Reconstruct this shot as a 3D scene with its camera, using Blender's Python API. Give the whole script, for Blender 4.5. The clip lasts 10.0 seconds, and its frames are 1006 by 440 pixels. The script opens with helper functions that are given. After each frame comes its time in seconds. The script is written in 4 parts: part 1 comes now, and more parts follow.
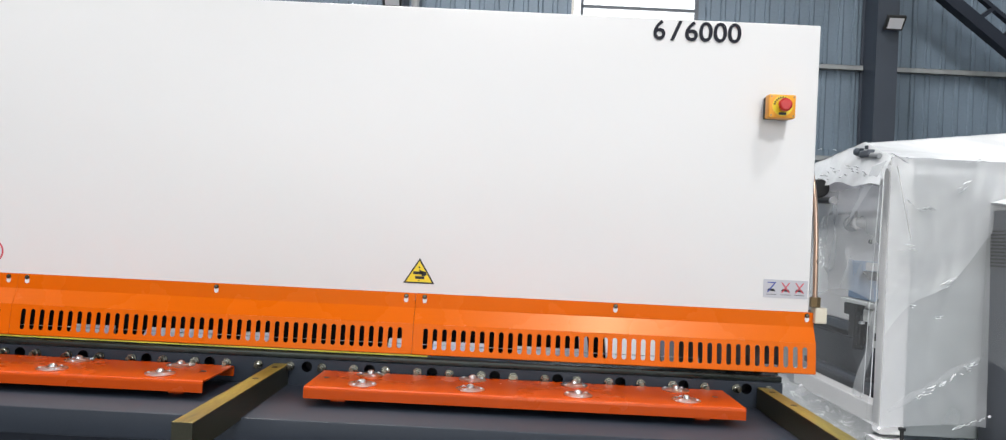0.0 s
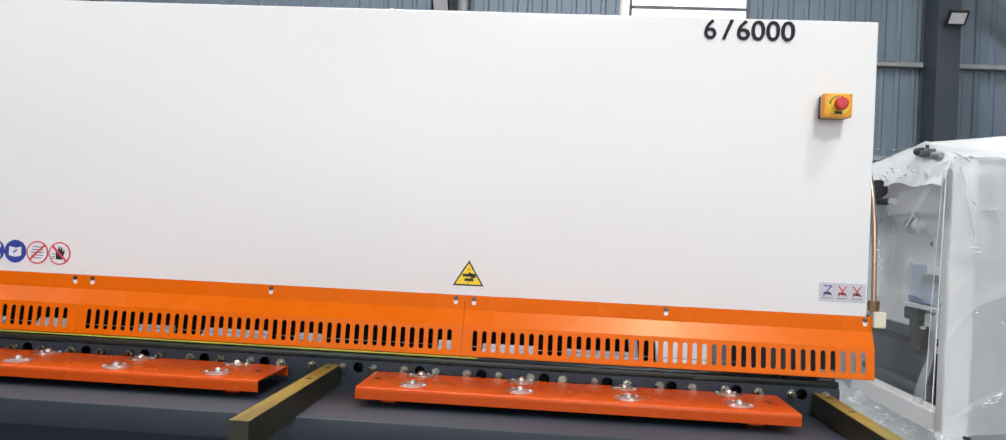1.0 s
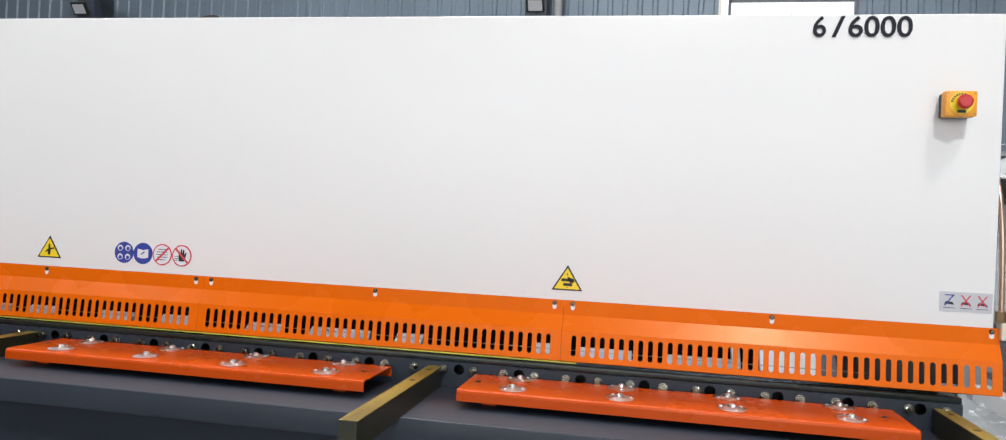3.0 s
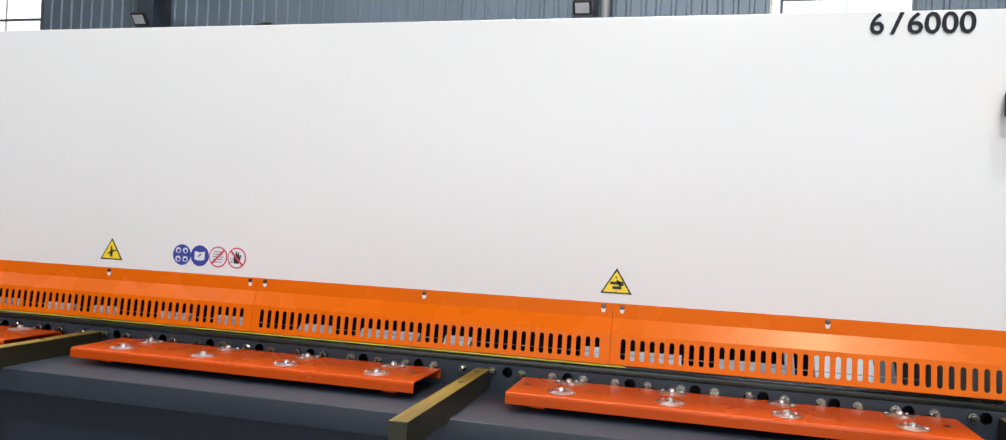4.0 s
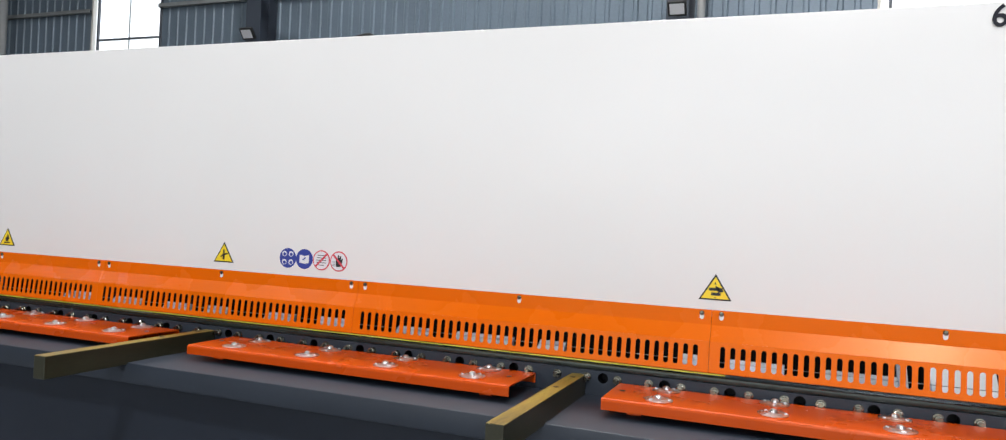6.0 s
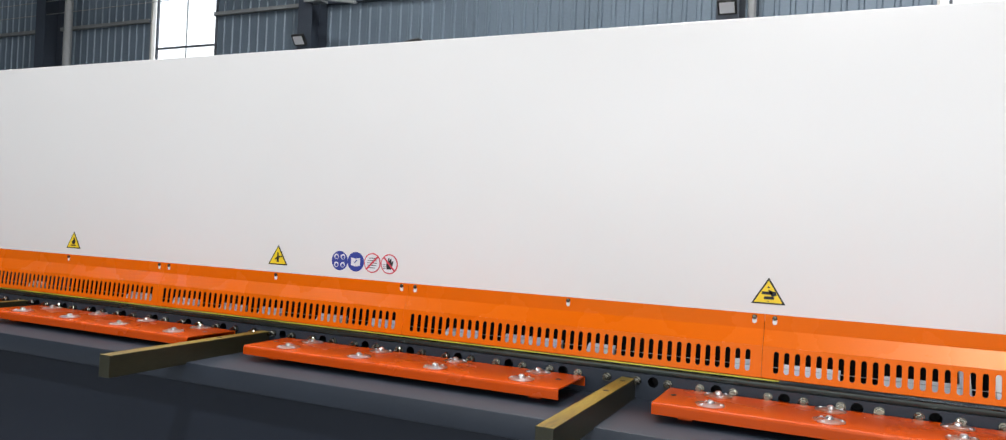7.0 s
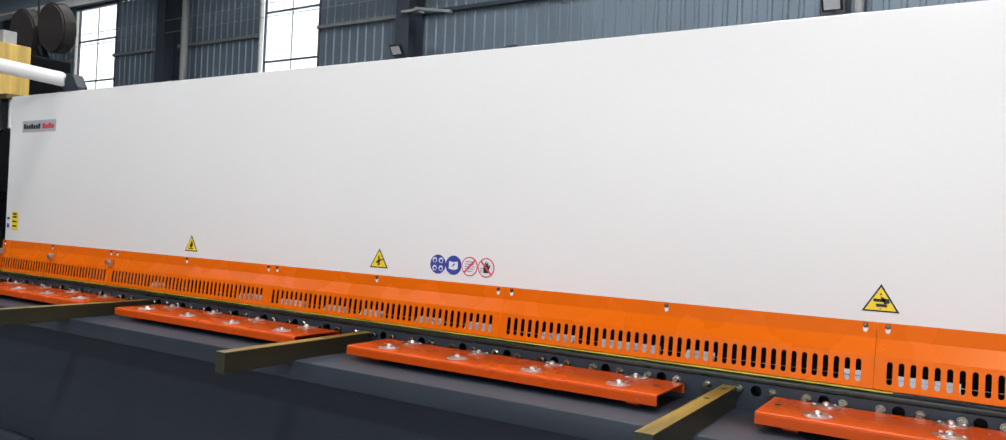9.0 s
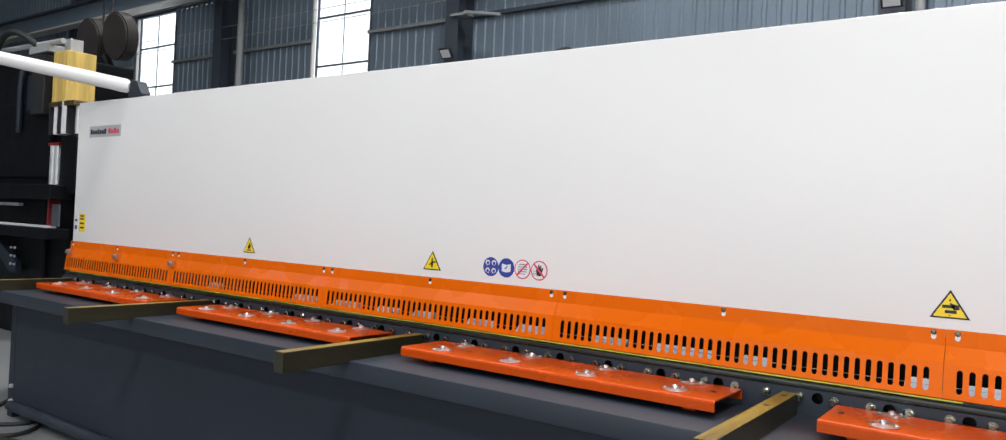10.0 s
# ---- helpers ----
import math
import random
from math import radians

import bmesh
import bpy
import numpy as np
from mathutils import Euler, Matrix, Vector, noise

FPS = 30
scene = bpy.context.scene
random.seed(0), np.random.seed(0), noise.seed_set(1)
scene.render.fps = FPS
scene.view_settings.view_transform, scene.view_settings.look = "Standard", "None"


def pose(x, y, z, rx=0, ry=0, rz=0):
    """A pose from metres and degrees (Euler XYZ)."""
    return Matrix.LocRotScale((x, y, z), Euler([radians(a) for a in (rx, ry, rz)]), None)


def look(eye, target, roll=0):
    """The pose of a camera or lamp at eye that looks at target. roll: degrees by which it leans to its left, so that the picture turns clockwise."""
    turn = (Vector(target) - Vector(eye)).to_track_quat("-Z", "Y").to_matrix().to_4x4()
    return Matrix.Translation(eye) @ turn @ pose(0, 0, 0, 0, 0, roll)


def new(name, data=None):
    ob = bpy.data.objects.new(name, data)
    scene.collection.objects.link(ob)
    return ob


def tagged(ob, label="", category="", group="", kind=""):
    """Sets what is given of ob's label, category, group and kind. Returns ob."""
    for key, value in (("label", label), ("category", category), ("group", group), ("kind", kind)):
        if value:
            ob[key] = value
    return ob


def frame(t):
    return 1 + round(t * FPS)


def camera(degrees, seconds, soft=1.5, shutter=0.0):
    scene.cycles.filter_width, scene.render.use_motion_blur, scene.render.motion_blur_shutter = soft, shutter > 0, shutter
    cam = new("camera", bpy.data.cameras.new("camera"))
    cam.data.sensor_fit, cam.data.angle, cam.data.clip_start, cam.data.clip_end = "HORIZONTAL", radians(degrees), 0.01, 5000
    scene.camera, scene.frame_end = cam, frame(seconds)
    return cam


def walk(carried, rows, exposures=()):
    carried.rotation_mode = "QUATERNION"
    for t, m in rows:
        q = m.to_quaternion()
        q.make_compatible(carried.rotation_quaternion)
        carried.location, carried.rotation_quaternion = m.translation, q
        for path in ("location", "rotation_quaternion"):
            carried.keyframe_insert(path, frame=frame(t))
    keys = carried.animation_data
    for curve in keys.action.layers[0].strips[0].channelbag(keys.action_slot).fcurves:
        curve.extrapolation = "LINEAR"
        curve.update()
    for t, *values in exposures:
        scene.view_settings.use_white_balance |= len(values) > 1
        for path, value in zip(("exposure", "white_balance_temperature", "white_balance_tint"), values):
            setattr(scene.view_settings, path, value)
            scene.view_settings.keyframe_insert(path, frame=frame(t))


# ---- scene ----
cam = camera(66.6, 10.0, soft=1.2)
PATH = [
    (0, (5.279, -2.399, 1.282), (5.264, -0.399, 1.304), 2.8),
    (0.5, (5.278, -2.403, 1.284), (5.204, -0.404, 1.304), 2.8),
    (1, (5.277, -2.401, 1.281), (5.136, -0.406, 1.304), 2.7),
    (1.5, (5.272, -2.402, 1.291), (5.074, -0.412, 1.305), 2.8),
    (2, (5.267, -2.403, 1.295), (5.006, -0.42, 1.306), 2.7),
    (2.5, (5.263, -2.409, 1.299), (4.942, -0.435, 1.308), 2.7),
    (4, (5.255, -2.409, 1.296), (4.754, -0.473, 1.308), 2.7),
    (4.5, (5.253, -2.411, 1.296), (4.696, -0.49, 1.308), 2.6),
    (5, (5.252, -2.412, 1.296), (4.636, -0.509, 1.307), 2.6),
    (5.5, (5.249, -2.413, 1.294), (4.577, -0.529, 1.307), 2.7),
    (7, (5.245, -2.423, 1.298), (4.402, -0.609, 1.311), 2.6),
    (7.5, (5.243, -2.425, 1.294), (4.347, -0.636, 1.309), 2.6),
    (8, (5.243, -2.424, 1.294), (4.292, -0.665, 1.308), 2.6),
    (8.5, (5.246, -2.425, 1.293), (4.242, -0.695, 1.307), 2.6),
    (9, (5.238, -2.436, 1.293), (4.182, -0.737, 1.309), 2.6),
    (9.5, (5.232, -2.444, 1.293), (4.126, -0.778, 1.312), 2.7),
    (10, (5.219, -2.446, 1.294), (4.06, -0.816, 1.31), 2.7),
]
walk(cam, [(t, look(eye, target, roll)) for t, eye, target, roll in PATH])

# ---- world, lamps, exposure ----
world = bpy.data.worlds.new("world")
scene.world = world
world.use_nodes = True
wn = world.node_tree
sky = wn.nodes.new("ShaderNodeTexSky")
sky.sky_type = 'NISHITA'
sky.sun_disc = False
sky.sun_elevation, sky.sun_rotation = radians(40), radians(200)
wn.links.new(sky.outputs[0], wn.nodes["Background"].inputs[0])
wn.nodes["Background"].inputs[1].default_value = 0.15
scene.view_settings.exposure = 0.0


def high_bay(x, y, watts, size=1.1, z=11.2):
    d = bpy.data.lights.new("unseen_high_bay_light", 'AREA')
    d.shape, d.size, d.energy, d.color = 'DISK', size, watts, (1.0, 0.99, 0.98)
    ob = new("unseen_high_bay_light", d)
    ob.location = (x, y, z)
    return ob


# unseen lamps: some set from cast shadows and sheens, the rest added as fill
for hx, hy, hw in ((8.3, -4.5, 450), (7.5, -10.0, 1150), (-7.0, -10.0, 200), (-14.0, -10.0, 160), (-4.8, -5.1, 330), (14.5, -4.1, 150), (12.0, 4.4, 260), (3.6, 2.2, 1050), (-5.0, 5.0, 130), (-14.0, 5.0, 70)):
    high_bay(hx, hy, hw)

# unseen area lamp added behind the camera as daylight fill
sd_ = bpy.data.lights.new("south_fill_light", 'AREA')
sd_.shape, sd_.size, sd_.size_y, sd_.energy, sd_.color = 'RECTANGLE', 17, 6.4, 560, (0.985, 0.99, 0.99)
south = new("south_fill_light", sd_)
south.matrix_basis = pose(7.6, -14.9, 4.3, 87, 0, 0)


# ---- materials ----
def mat(name, col, rough=0.5, metal=0.0, var=0.12, scale=6.0, bump=0.05, fine=180.0, coat=0.0, stretch=(1, 1, 1), rvar=0.1, spec=0.5):
    m = bpy.data.materials.new(name)
    m.use_nodes = True
    nt = m.node_tree
    N, Lk = nt.nodes, nt.links
    b = N["Principled BSDF"]
    tc = N.new("ShaderNodeTexCoord")
    mp = N.new("ShaderNodeMapping")
    mp.inputs["Scale"].default_value = stretch
    Lk.new(tc.outputs["Object"], mp.inputs[0])
    n1 = N.new("ShaderNodeTexNoise")
    n1.inputs["Scale"].default_value, n1.inputs["Detail"].default_value = scale, 6
    n2 = N.new("ShaderNodeTexNoise")
    n2.inputs["Scale"].default_value, n2.inputs["Detail"].default_value = fine, 3
    Lk.new(mp.outputs[0], n1.inputs["Vector"])
    Lk.new(mp.outputs[0], n2.inputs["Vector"])
    ad = N.new("ShaderNodeMath")
    ad.operation = 'MULTIPLY_ADD'
    ad.inputs[1].default_value, ad.inputs[2].default_value = 0.35, 0.0
    Lk.new(n2.outputs[0], ad.inputs[0])
    s = N.new("ShaderNodeMath")
    s.operation = 'MULTIPLY_ADD'
    s.inputs[1].default_value = 0.65
    Lk.new(n1.outputs[0], s.inputs[0])
    Lk.new(ad.outputs[0], s.inputs[2])
    r = N.new("ShaderNodeValToRGB")
    r.color_ramp.elements[0].position, r.color_ramp.elements[1].position = 0.3, 0.7
    r.color_ramp.elements[0].color = (*[c * (1 - var) for c in col], 1)
    r.color_ramp.elements[1].color = (*[min(1, c * (1 + var)) for c in col], 1)
    Lk.new(s.outputs[0], r.inputs[0])
    Lk.new(r.outputs[0], b.inputs["Base Color"])
    rr = N.new("ShaderNodeMapRange")
    rr.inputs[3].default_value, rr.inputs[4].default_value = max(0.02, rough - rvar), min(1, rough + rvar)
    Lk.new(n1.outputs[0], rr.inputs[0])
    Lk.new(rr.outputs[0], b.inputs["Roughness"])
    b.inputs["Metallic"].default_value = metal
    b.inputs["Coat Weight"].default_value = coat
    b.inputs["Coat Roughness"].default_value = 0.15
    b.inputs["Specular IOR Level"].default_value = spec
    if bump:
        bp = N.new("ShaderNodeBump")
        bp.inputs["Strength"].default_value, bp.inputs["Distance"].default_value = bump, 0.002
        Lk.new(s.outputs[0], bp.inputs["Height"])
        Lk.new(bp.outputs[0], b.inputs["Normal"])
    return m


WHITE = mat("white_powder_coat", (0.792, 0.786, 0.788), 0.35, var=0.02, scale=1.2, bump=0.03, fine=420, rvar=0.05, spec=0.4)
ORANGE = mat("orange_guard_paint", (0.72, 0.126, 0.001), 0.27, var=0.05, scale=3, bump=0.10, fine=300, rvar=0.06, spec=0.25)
ORANGE.node_tree.nodes["Principled BSDF"].inputs["Specular Tint"].default_value = (1.0, 0.84, 0.52, 1)
REDOR = mat("red_orange_plate_paint", (0.51, 0.060, 0.002), 0.26, var=0.06, scale=4, bump=0.05, fine=350, rvar=0.08, spec=0.4)
REDOR.node_tree.nodes["Principled BSDF"].inputs["Specular Tint"].default_value = (1.0, 0.90, 0.74, 1)
DARK = mat("dark_grey_machine_paint", (0.020, 0.0265, 0.039), 0.48, var=0.15, scale=3, bump=0.08, fine=260, rvar=0.06, spec=0.4)
DARK2 = mat("dark_grey_front_paint", (0.014, 0.019, 0.031), 0.5, var=0.16, scale=2, bump=0.06, fine=260, spec=0.35)
BLADE = mat("dark_blade_steel", (0.035, 0.041, 0.038), 0.28, 0.7, var=0.35, scale=14, bump=0.05, rvar=0.12, stretch=(0.25, 1, 2))
# near-black steel, with deep shade put into the base colour
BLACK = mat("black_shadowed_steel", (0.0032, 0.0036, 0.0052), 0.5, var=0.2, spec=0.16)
CHROME = mat("chrome", (0.68, 0.68, 0.69), 0.28, 1.0, var=0.05, bump=0.0, rvar=0.05)
ZINC = mat("zinc_bolt", (0.15, 0.147, 0.125), 0.2, 1.0, var=0.2, scale=60, bump=0.1)
NUT = mat("nut_steel", (0.46, 0.44, 0.38), 0.14, 1.0, var=0.2, scale=80, bump=0.05)
SILVER = mat("bare_grey_steel", (0.55, 0.56, 0.57), 0.35, 0.4, var=0.15, scale=12, bump=0.06)
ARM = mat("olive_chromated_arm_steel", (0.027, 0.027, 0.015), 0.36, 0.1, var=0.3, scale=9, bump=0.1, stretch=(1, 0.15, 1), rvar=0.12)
# worn, streaked brass; light reflected by the top is part of this tone
ARMTOP = mat("worn_lit_brass_arm_top", (0.21, 0.163, 0.030), 0.36, 0.3, var=0.75, scale=22, bump=0.1, stretch=(1.5, 0.12, 1), rvar=0.15)
YELLOW = mat("yellow_sign_vinyl", (0.86, 0.62, 0.02), 0.4, var=0.05)
YBOX = mat("yellow_plastic", (0.85, 0.36, 0.02), 0.38, var=0.05)
YDISC = mat("yellow_label_disc", (0.86, 0.66, 0.03), 0.4, var=0.05)
RED = mat("red_plastic", (0.55, 0.02, 0.02), 0.3, var=0.08)
DRED = mat("dark_red_paint", (0.22, 0.012, 0.016), 0.45, var=0.15)
INK = mat("black_ink", (0.012, 0.012, 0.014), 0.45, var=0.1, bump=0)
NAVY = mat("navy_letter_vinyl", (0.010, 0.011, 0.020), 0.55, spec=0.25, var=0.1, bump=0)
BLUE = mat("blue_sign_vinyl", (0.03, 0.05, 0.30), 0.4, var=0.1, bump=0)
SIGNW = mat("white_sign_vinyl", (0.72, 0.72, 0.76), 0.4, var=0.04, bump=0)
SIGNG = mat("grey_sign_plate", (0.50, 0.50, 0.54), 0.4, 0.2, var=0.05, bump=0)
SIGNR = mat("red_sign_vinyl", (0.62, 0.05, 0.08), 0.4, var=0.08, bump=0)
# patchy yellow in place of the light line under the guards
YEDGE = mat("yellow_edge_glow", (0.64, 0.60, 0.06), 0.36, var=0.6, scale=5, bump=0)
COPPER = mat("copper_pipe", (0.62, 0.43, 0.33), 0.3, 0.9, var=0.12)
# tip darker than the nut: contrast of reflections put into the colour
STUDTIP = mat("dark_stud_tip", (0.20, 0.18, 0.14), 0.22, 1.0, var=0.2, scale=70, bump=0.05)
TRAYG = mat("pale_grey_tray_paint", (0.31, 0.32, 0.34), 0.5, var=0.06, scale=4)
SLATE = mat("slate_grey_plate_paint", (0.085, 0.095, 0.115), 0.5, var=0.1, scale=4)
LIGHTG = mat("light_grey_panel_paint", (0.68, 0.69, 0.68), 0.5, var=0.05, scale=1.5)
PANELG = mat("grey_front_panel_paint", (0.31, 0.335, 0.34), 0.5, var=0.08, scale=1.5)
PALEB = mat("pale_blue_block_paint", (0.25, 0.33, 0.46), 0.5, var=0.1, scale=5)
VIOG = mat("violet_grey_beam_paint", (0.68, 0.68, 0.73), 0.5, var=0.06, scale=3)
BRASS = mat("brass_fitting", (0.36, 0.26, 0.14), 0.35, 0.9, var=0.15)
IVORY = mat("ivory_plastic", (0.65, 0.60, 0.48), 0.4, var=0.05)
SHEET = mat("blue_grey_wall_sheet", (0.150, 0.198, 0.252), 0.42, 0.1, var=0.14, scale=1.1, bump=0.03, fine=30)
COLUMN = mat("dark_column_paint", (0.041, 0.052, 0.072), 0.45, var=0.12, scale=2)
GIRT = mat("galvanised_girt", (0.31, 0.325, 0.335), 0.5, 0.3, var=0.2, scale=5)
FRAME = mat("window_frame_dark", (0.10, 0.11, 0.13), 0.5, var=0.1)
PIPEW = mat("white_drain_pipe", (0.62, 0.60, 0.56), 0.45, var=0.06)
FLOOR = mat("grey_factory_floor", (0.185, 0.193, 0.20), 0.4, var=0.22, scale=1.6, bump=0.08, fine=60, rvar=0.14)
PIPEG = mat("grey_drain_pipe", (0.27, 0.28, 0.29), 0.45, var=0.08)
ROOF = mat("roof_sheet", (0.30, 0.31, 0.32), 0.6, var=0.08)
PLAIN = mat("plain_wall_paint", (0.40, 0.42, 0.43), 0.7, var=0.08)
GREYC = mat("grey_cabinet_paint", (0.068, 0.076, 0.092), 0.45, var=0.06)
STAIN = mat("yellow_varnished_wood", (0.66, 0.46, 0.13), 0.35, var=0.35, scale=5, bump=0.05, stretch=(4, 4, 0.3))
HOOKP = mat("dark_brown_grey_paint", (0.034, 0.028, 0.027), 0.5, var=0.25)
RUBBER = mat("black_rubber", (0.015, 0.015, 0.016), 0.55, var=0.2)


def film_material(name, thin, crease, relief=0.4, rough=0.16):
    """Clear plastic film: mostly see-through, milkier along its creases."""
    m = bpy.data.materials.new(name)
    m.use_nodes = True
    nt = m.node_tree
    N, Lk = nt.nodes, nt.links
    b = N["Principled BSDF"]
    b.inputs["Base Color"].default_value = (0.86, 0.88, 0.90, 1)
    b.inputs["Roughness"].default_value = rough
    b.inputs["Specular IOR Level"].default_value = 0.7
    tc = N.new("ShaderNodeTexCoord")
    big = N.new("ShaderNodeTexNoise")
    big.inputs["Scale"].default_value, big.inputs["Detail"].default_value, big.inputs["Distortion"].default_value = 1.3, 3, 0.5
    cells = N.new("ShaderNodeTexVoronoi")
    cells.feature = 'DISTANCE_TO_EDGE'
    cells.inputs["Scale"].default_value = 7.0
    mp = N.new("ShaderNodeMapping")
    mp.inputs["Scale"].default_value, mp.inputs["Rotation"].default_value = (1.0, 1.0, 0.35), (0.3, 0.5, 0.2)
    Lk.new(tc.outputs["Object"], big.inputs["Vector"])
    Lk.new(tc.outputs["Object"], mp.inputs[0])
    Lk.new(mp.outputs[0], cells.inputs["Vector"])
    soft = N.new("ShaderNodeBump")
    soft.inputs["Strength"].default_value, soft.inputs["Distance"].default_value = relief, 0.08
    Lk.new(big.outputs[0], soft.inputs["Height"])
    fold = N.new("ShaderNodeBump")
    fold.inputs["Strength"].default_value, fold.inputs["Distance"].default_value = relief * 0.6, 0.02
    Lk.new(cells.outputs["Distance"], fold.inputs["Height"])
    Lk.new(soft.outputs[0], fold.inputs["Normal"])
    Lk.new(fold.outputs[0], b.inputs["Normal"])
    haze = N.new("ShaderNodeMapRange")
    haze.inputs[1].default_value, haze.inputs[2].default_value = 0.35, 0.65
    haze.inputs[3].default_value, haze.inputs[4].default_value = thin * 0.8, thin * 1.2
    Lk.new(big.outputs[0], haze.inputs[0])
    line = N.new("ShaderNodeMapRange")
    line.inputs[1].default_value, line.inputs[2].default_value = 0.0, 0.012
    line.inputs[3].default_value, line.inputs[4].default_value = crease, 0.0
    Lk.new(cells.outputs["Distance"], line.inputs[0])
    # creases show only where the film is slack
    slack = N.new("ShaderNodeMapRange")
    slack.inputs[1].default_value, slack.inputs[2].default_value = 0.52, 0.68
    Lk.new(big.outputs[0], slack.inputs[0])
    lw = N.new("ShaderNodeMath")
    lw.operation = 'MULTIPLY'
    Lk.new(line.outputs[0], lw.inputs[0])
    Lk.new(slack.outputs[0], lw.inputs[1])
    mxv = N.new("ShaderNodeMath")
    mxv.operation = 'MAXIMUM'
    Lk.new(haze.outputs[0], mxv.inputs[0])
    Lk.new(lw.outputs[0], mxv.inputs[1])
    tr = N.new("ShaderNodeBsdfTransparent")
    mx = N.new("ShaderNodeMixShader")
    Lk.new(mxv.outputs[0], mx.inputs[0])
    Lk.new(tr.outputs[0], mx.inputs[1])
    Lk.new(b.outputs[0], mx.inputs[2])
    Lk.new(mx.outputs[0], N["Material Output"].inputs[0])
    return m


FILM = film_material("milky_wrapping_film", 0.35, 0.6, 0.3, 0.2)
FILMMID = film_material("clear_wrapping_film", 0.27, 0.6, 0.5, 0.14)
# milky enough to read as white highlights on folds and creases
FILMCR = film_material("glinting_crease_film", 0.72, 0.9, 0.8, 0.1)
FILMFOLD = film_material("doubled_wrapping_film", 0.42, 0.6, 0.4, 0.15)
FILMROOF = film_material("gathered_wrapping_film", 0.74, 0.85, 0.3, 0.22)
FILMTHIN = film_material("thin_wrapping_film", 0.10, 0.45, 0.5, 0.12)


def glass_material():
    m = bpy.data.materials.new("window_glass")
    m.use_nodes = True
    nt = m.node_tree
    N, Lk = nt.nodes, nt.links
    tr = N.new("ShaderNodeBsdfTransparent")
    gl = N.new("ShaderNodeBsdfGlossy")
    gl.inputs["Roughness"].default_value = 0.05
    mx = N.new("ShaderNodeMixShader")
    mx.inputs[0].default_value = 0.06
    Lk.new(tr.outputs[0], mx.inputs[1])
    Lk.new(gl.outputs[0], mx.inputs[2])
    Lk.new(mx.outputs[0], N["Material Output"].inputs[0])
    return m


GLASS = glass_material()
OUTSIDE = bpy.data.materials.new("overcast_daylight")
OUTSIDE.use_nodes = True
OUTSIDE.node_tree.nodes["Principled BSDF"].inputs["Emission Color"].default_value = (0.93, 0.97, 1.0, 1)
OUTSIDE.node_tree.nodes["Principled BSDF"].inputs["Emission Strength"].default_value = 1.6


# ---- mesh helpers ----
def mesh_of(name, bm, mats, smooth=False):
    me = bpy.data.meshes.new(name)
    bmesh.ops.recalc_face_normals(bm, faces=bm.faces)
    bm.to_mesh(me)
    bm.free()
    for m in (mats if isinstance(mats, (list, tuple)) else (mats,)):
        me.materials.append(m)
    if smooth:
        me.shade_smooth()
        me.set_sharp_from_angle(angle=radians(25))
    return me


def part(name, bm, material, parent, label="", at=None, smooth=False):
    """Links a bmesh, or a mesh already made, as one object under a thing or part."""
    me = bm if isinstance(bm, bpy.types.Mesh) else mesh_of(name, bm, material, smooth)
    ob = new(name, me)
    ob.parent = parent
    if at is not None:
        ob.matrix_basis = at if isinstance(at, Matrix) else Matrix.Translation(at)
    return tagged(ob, label)


def thing(name, label, category, at=(0, 0, 0), group="", kind=""):
    ob = new(name)
    ob.location = at
    ob.empty_display_size = 0.1
    return tagged(ob, label, category, group, kind)


def solid(name, bm, material, label, category, at=None, group="", kind="", smooth=False):
    ob = new(name, mesh_of(name, bm, material, smooth))
    if at is not None:
        ob.matrix_basis = at if isinstance(at, Matrix) else Matrix.Translation(at)
    return tagged(ob, label, category, group, kind)


def box(x0, x1, y0, y1, z0, z1, bevel=0.0, bm=None, segs=2, mi=0):
    own = bmesh.new()
    bmesh.ops.create_cube(own, size=1, matrix=Matrix.LocRotScale(((x0 + x1) / 2, (y0 + y1) / 2, (z0 + z1) / 2), None, (x1 - x0, y1 - y0, z1 - z0)))
    if bevel:
        bmesh.ops.bevel(own, geom=own.edges[:], offset=bevel, segments=segs, affect='EDGES', profile=0.5)
    for f in own.faces:
        f.material_index = mi
    if bm is None:
        return own
    return merge(bm, own)


def merge(bm, own):
    me = bpy.data.meshes.new("tmp")
    own.to_mesh(me)
    own.free()
    bm.from_mesh(me)
    bpy.data.meshes.remove(me)
    return bm


def rod(a, b, r, seg=16, bm=None, r2=None, mi=0, bevel=0.0):
    a, b = Vector(a), Vector(b)
    own = bmesh.new()
    bmesh.ops.create_cone(own, cap_ends=True, segments=seg, radius1=r, radius2=r if r2 is None else r2, depth=(b - a).length)
    if bevel:
        bmesh.ops.bevel(own, geom=[e for e in own.edges if len([f for f in e.link_faces if len(f.verts) > 4]) == 1], offset=bevel, segments=2, affect='EDGES')
    m = Matrix.Translation((a + b) / 2) @ (b - a).to_track_quat('Z', 'Y').to_matrix().to_4x4()
    bmesh.ops.transform(own, matrix=m, verts=own.verts)
    for f in own.faces:
        f.material_index = mi
    return own if bm is None else merge(bm, own)


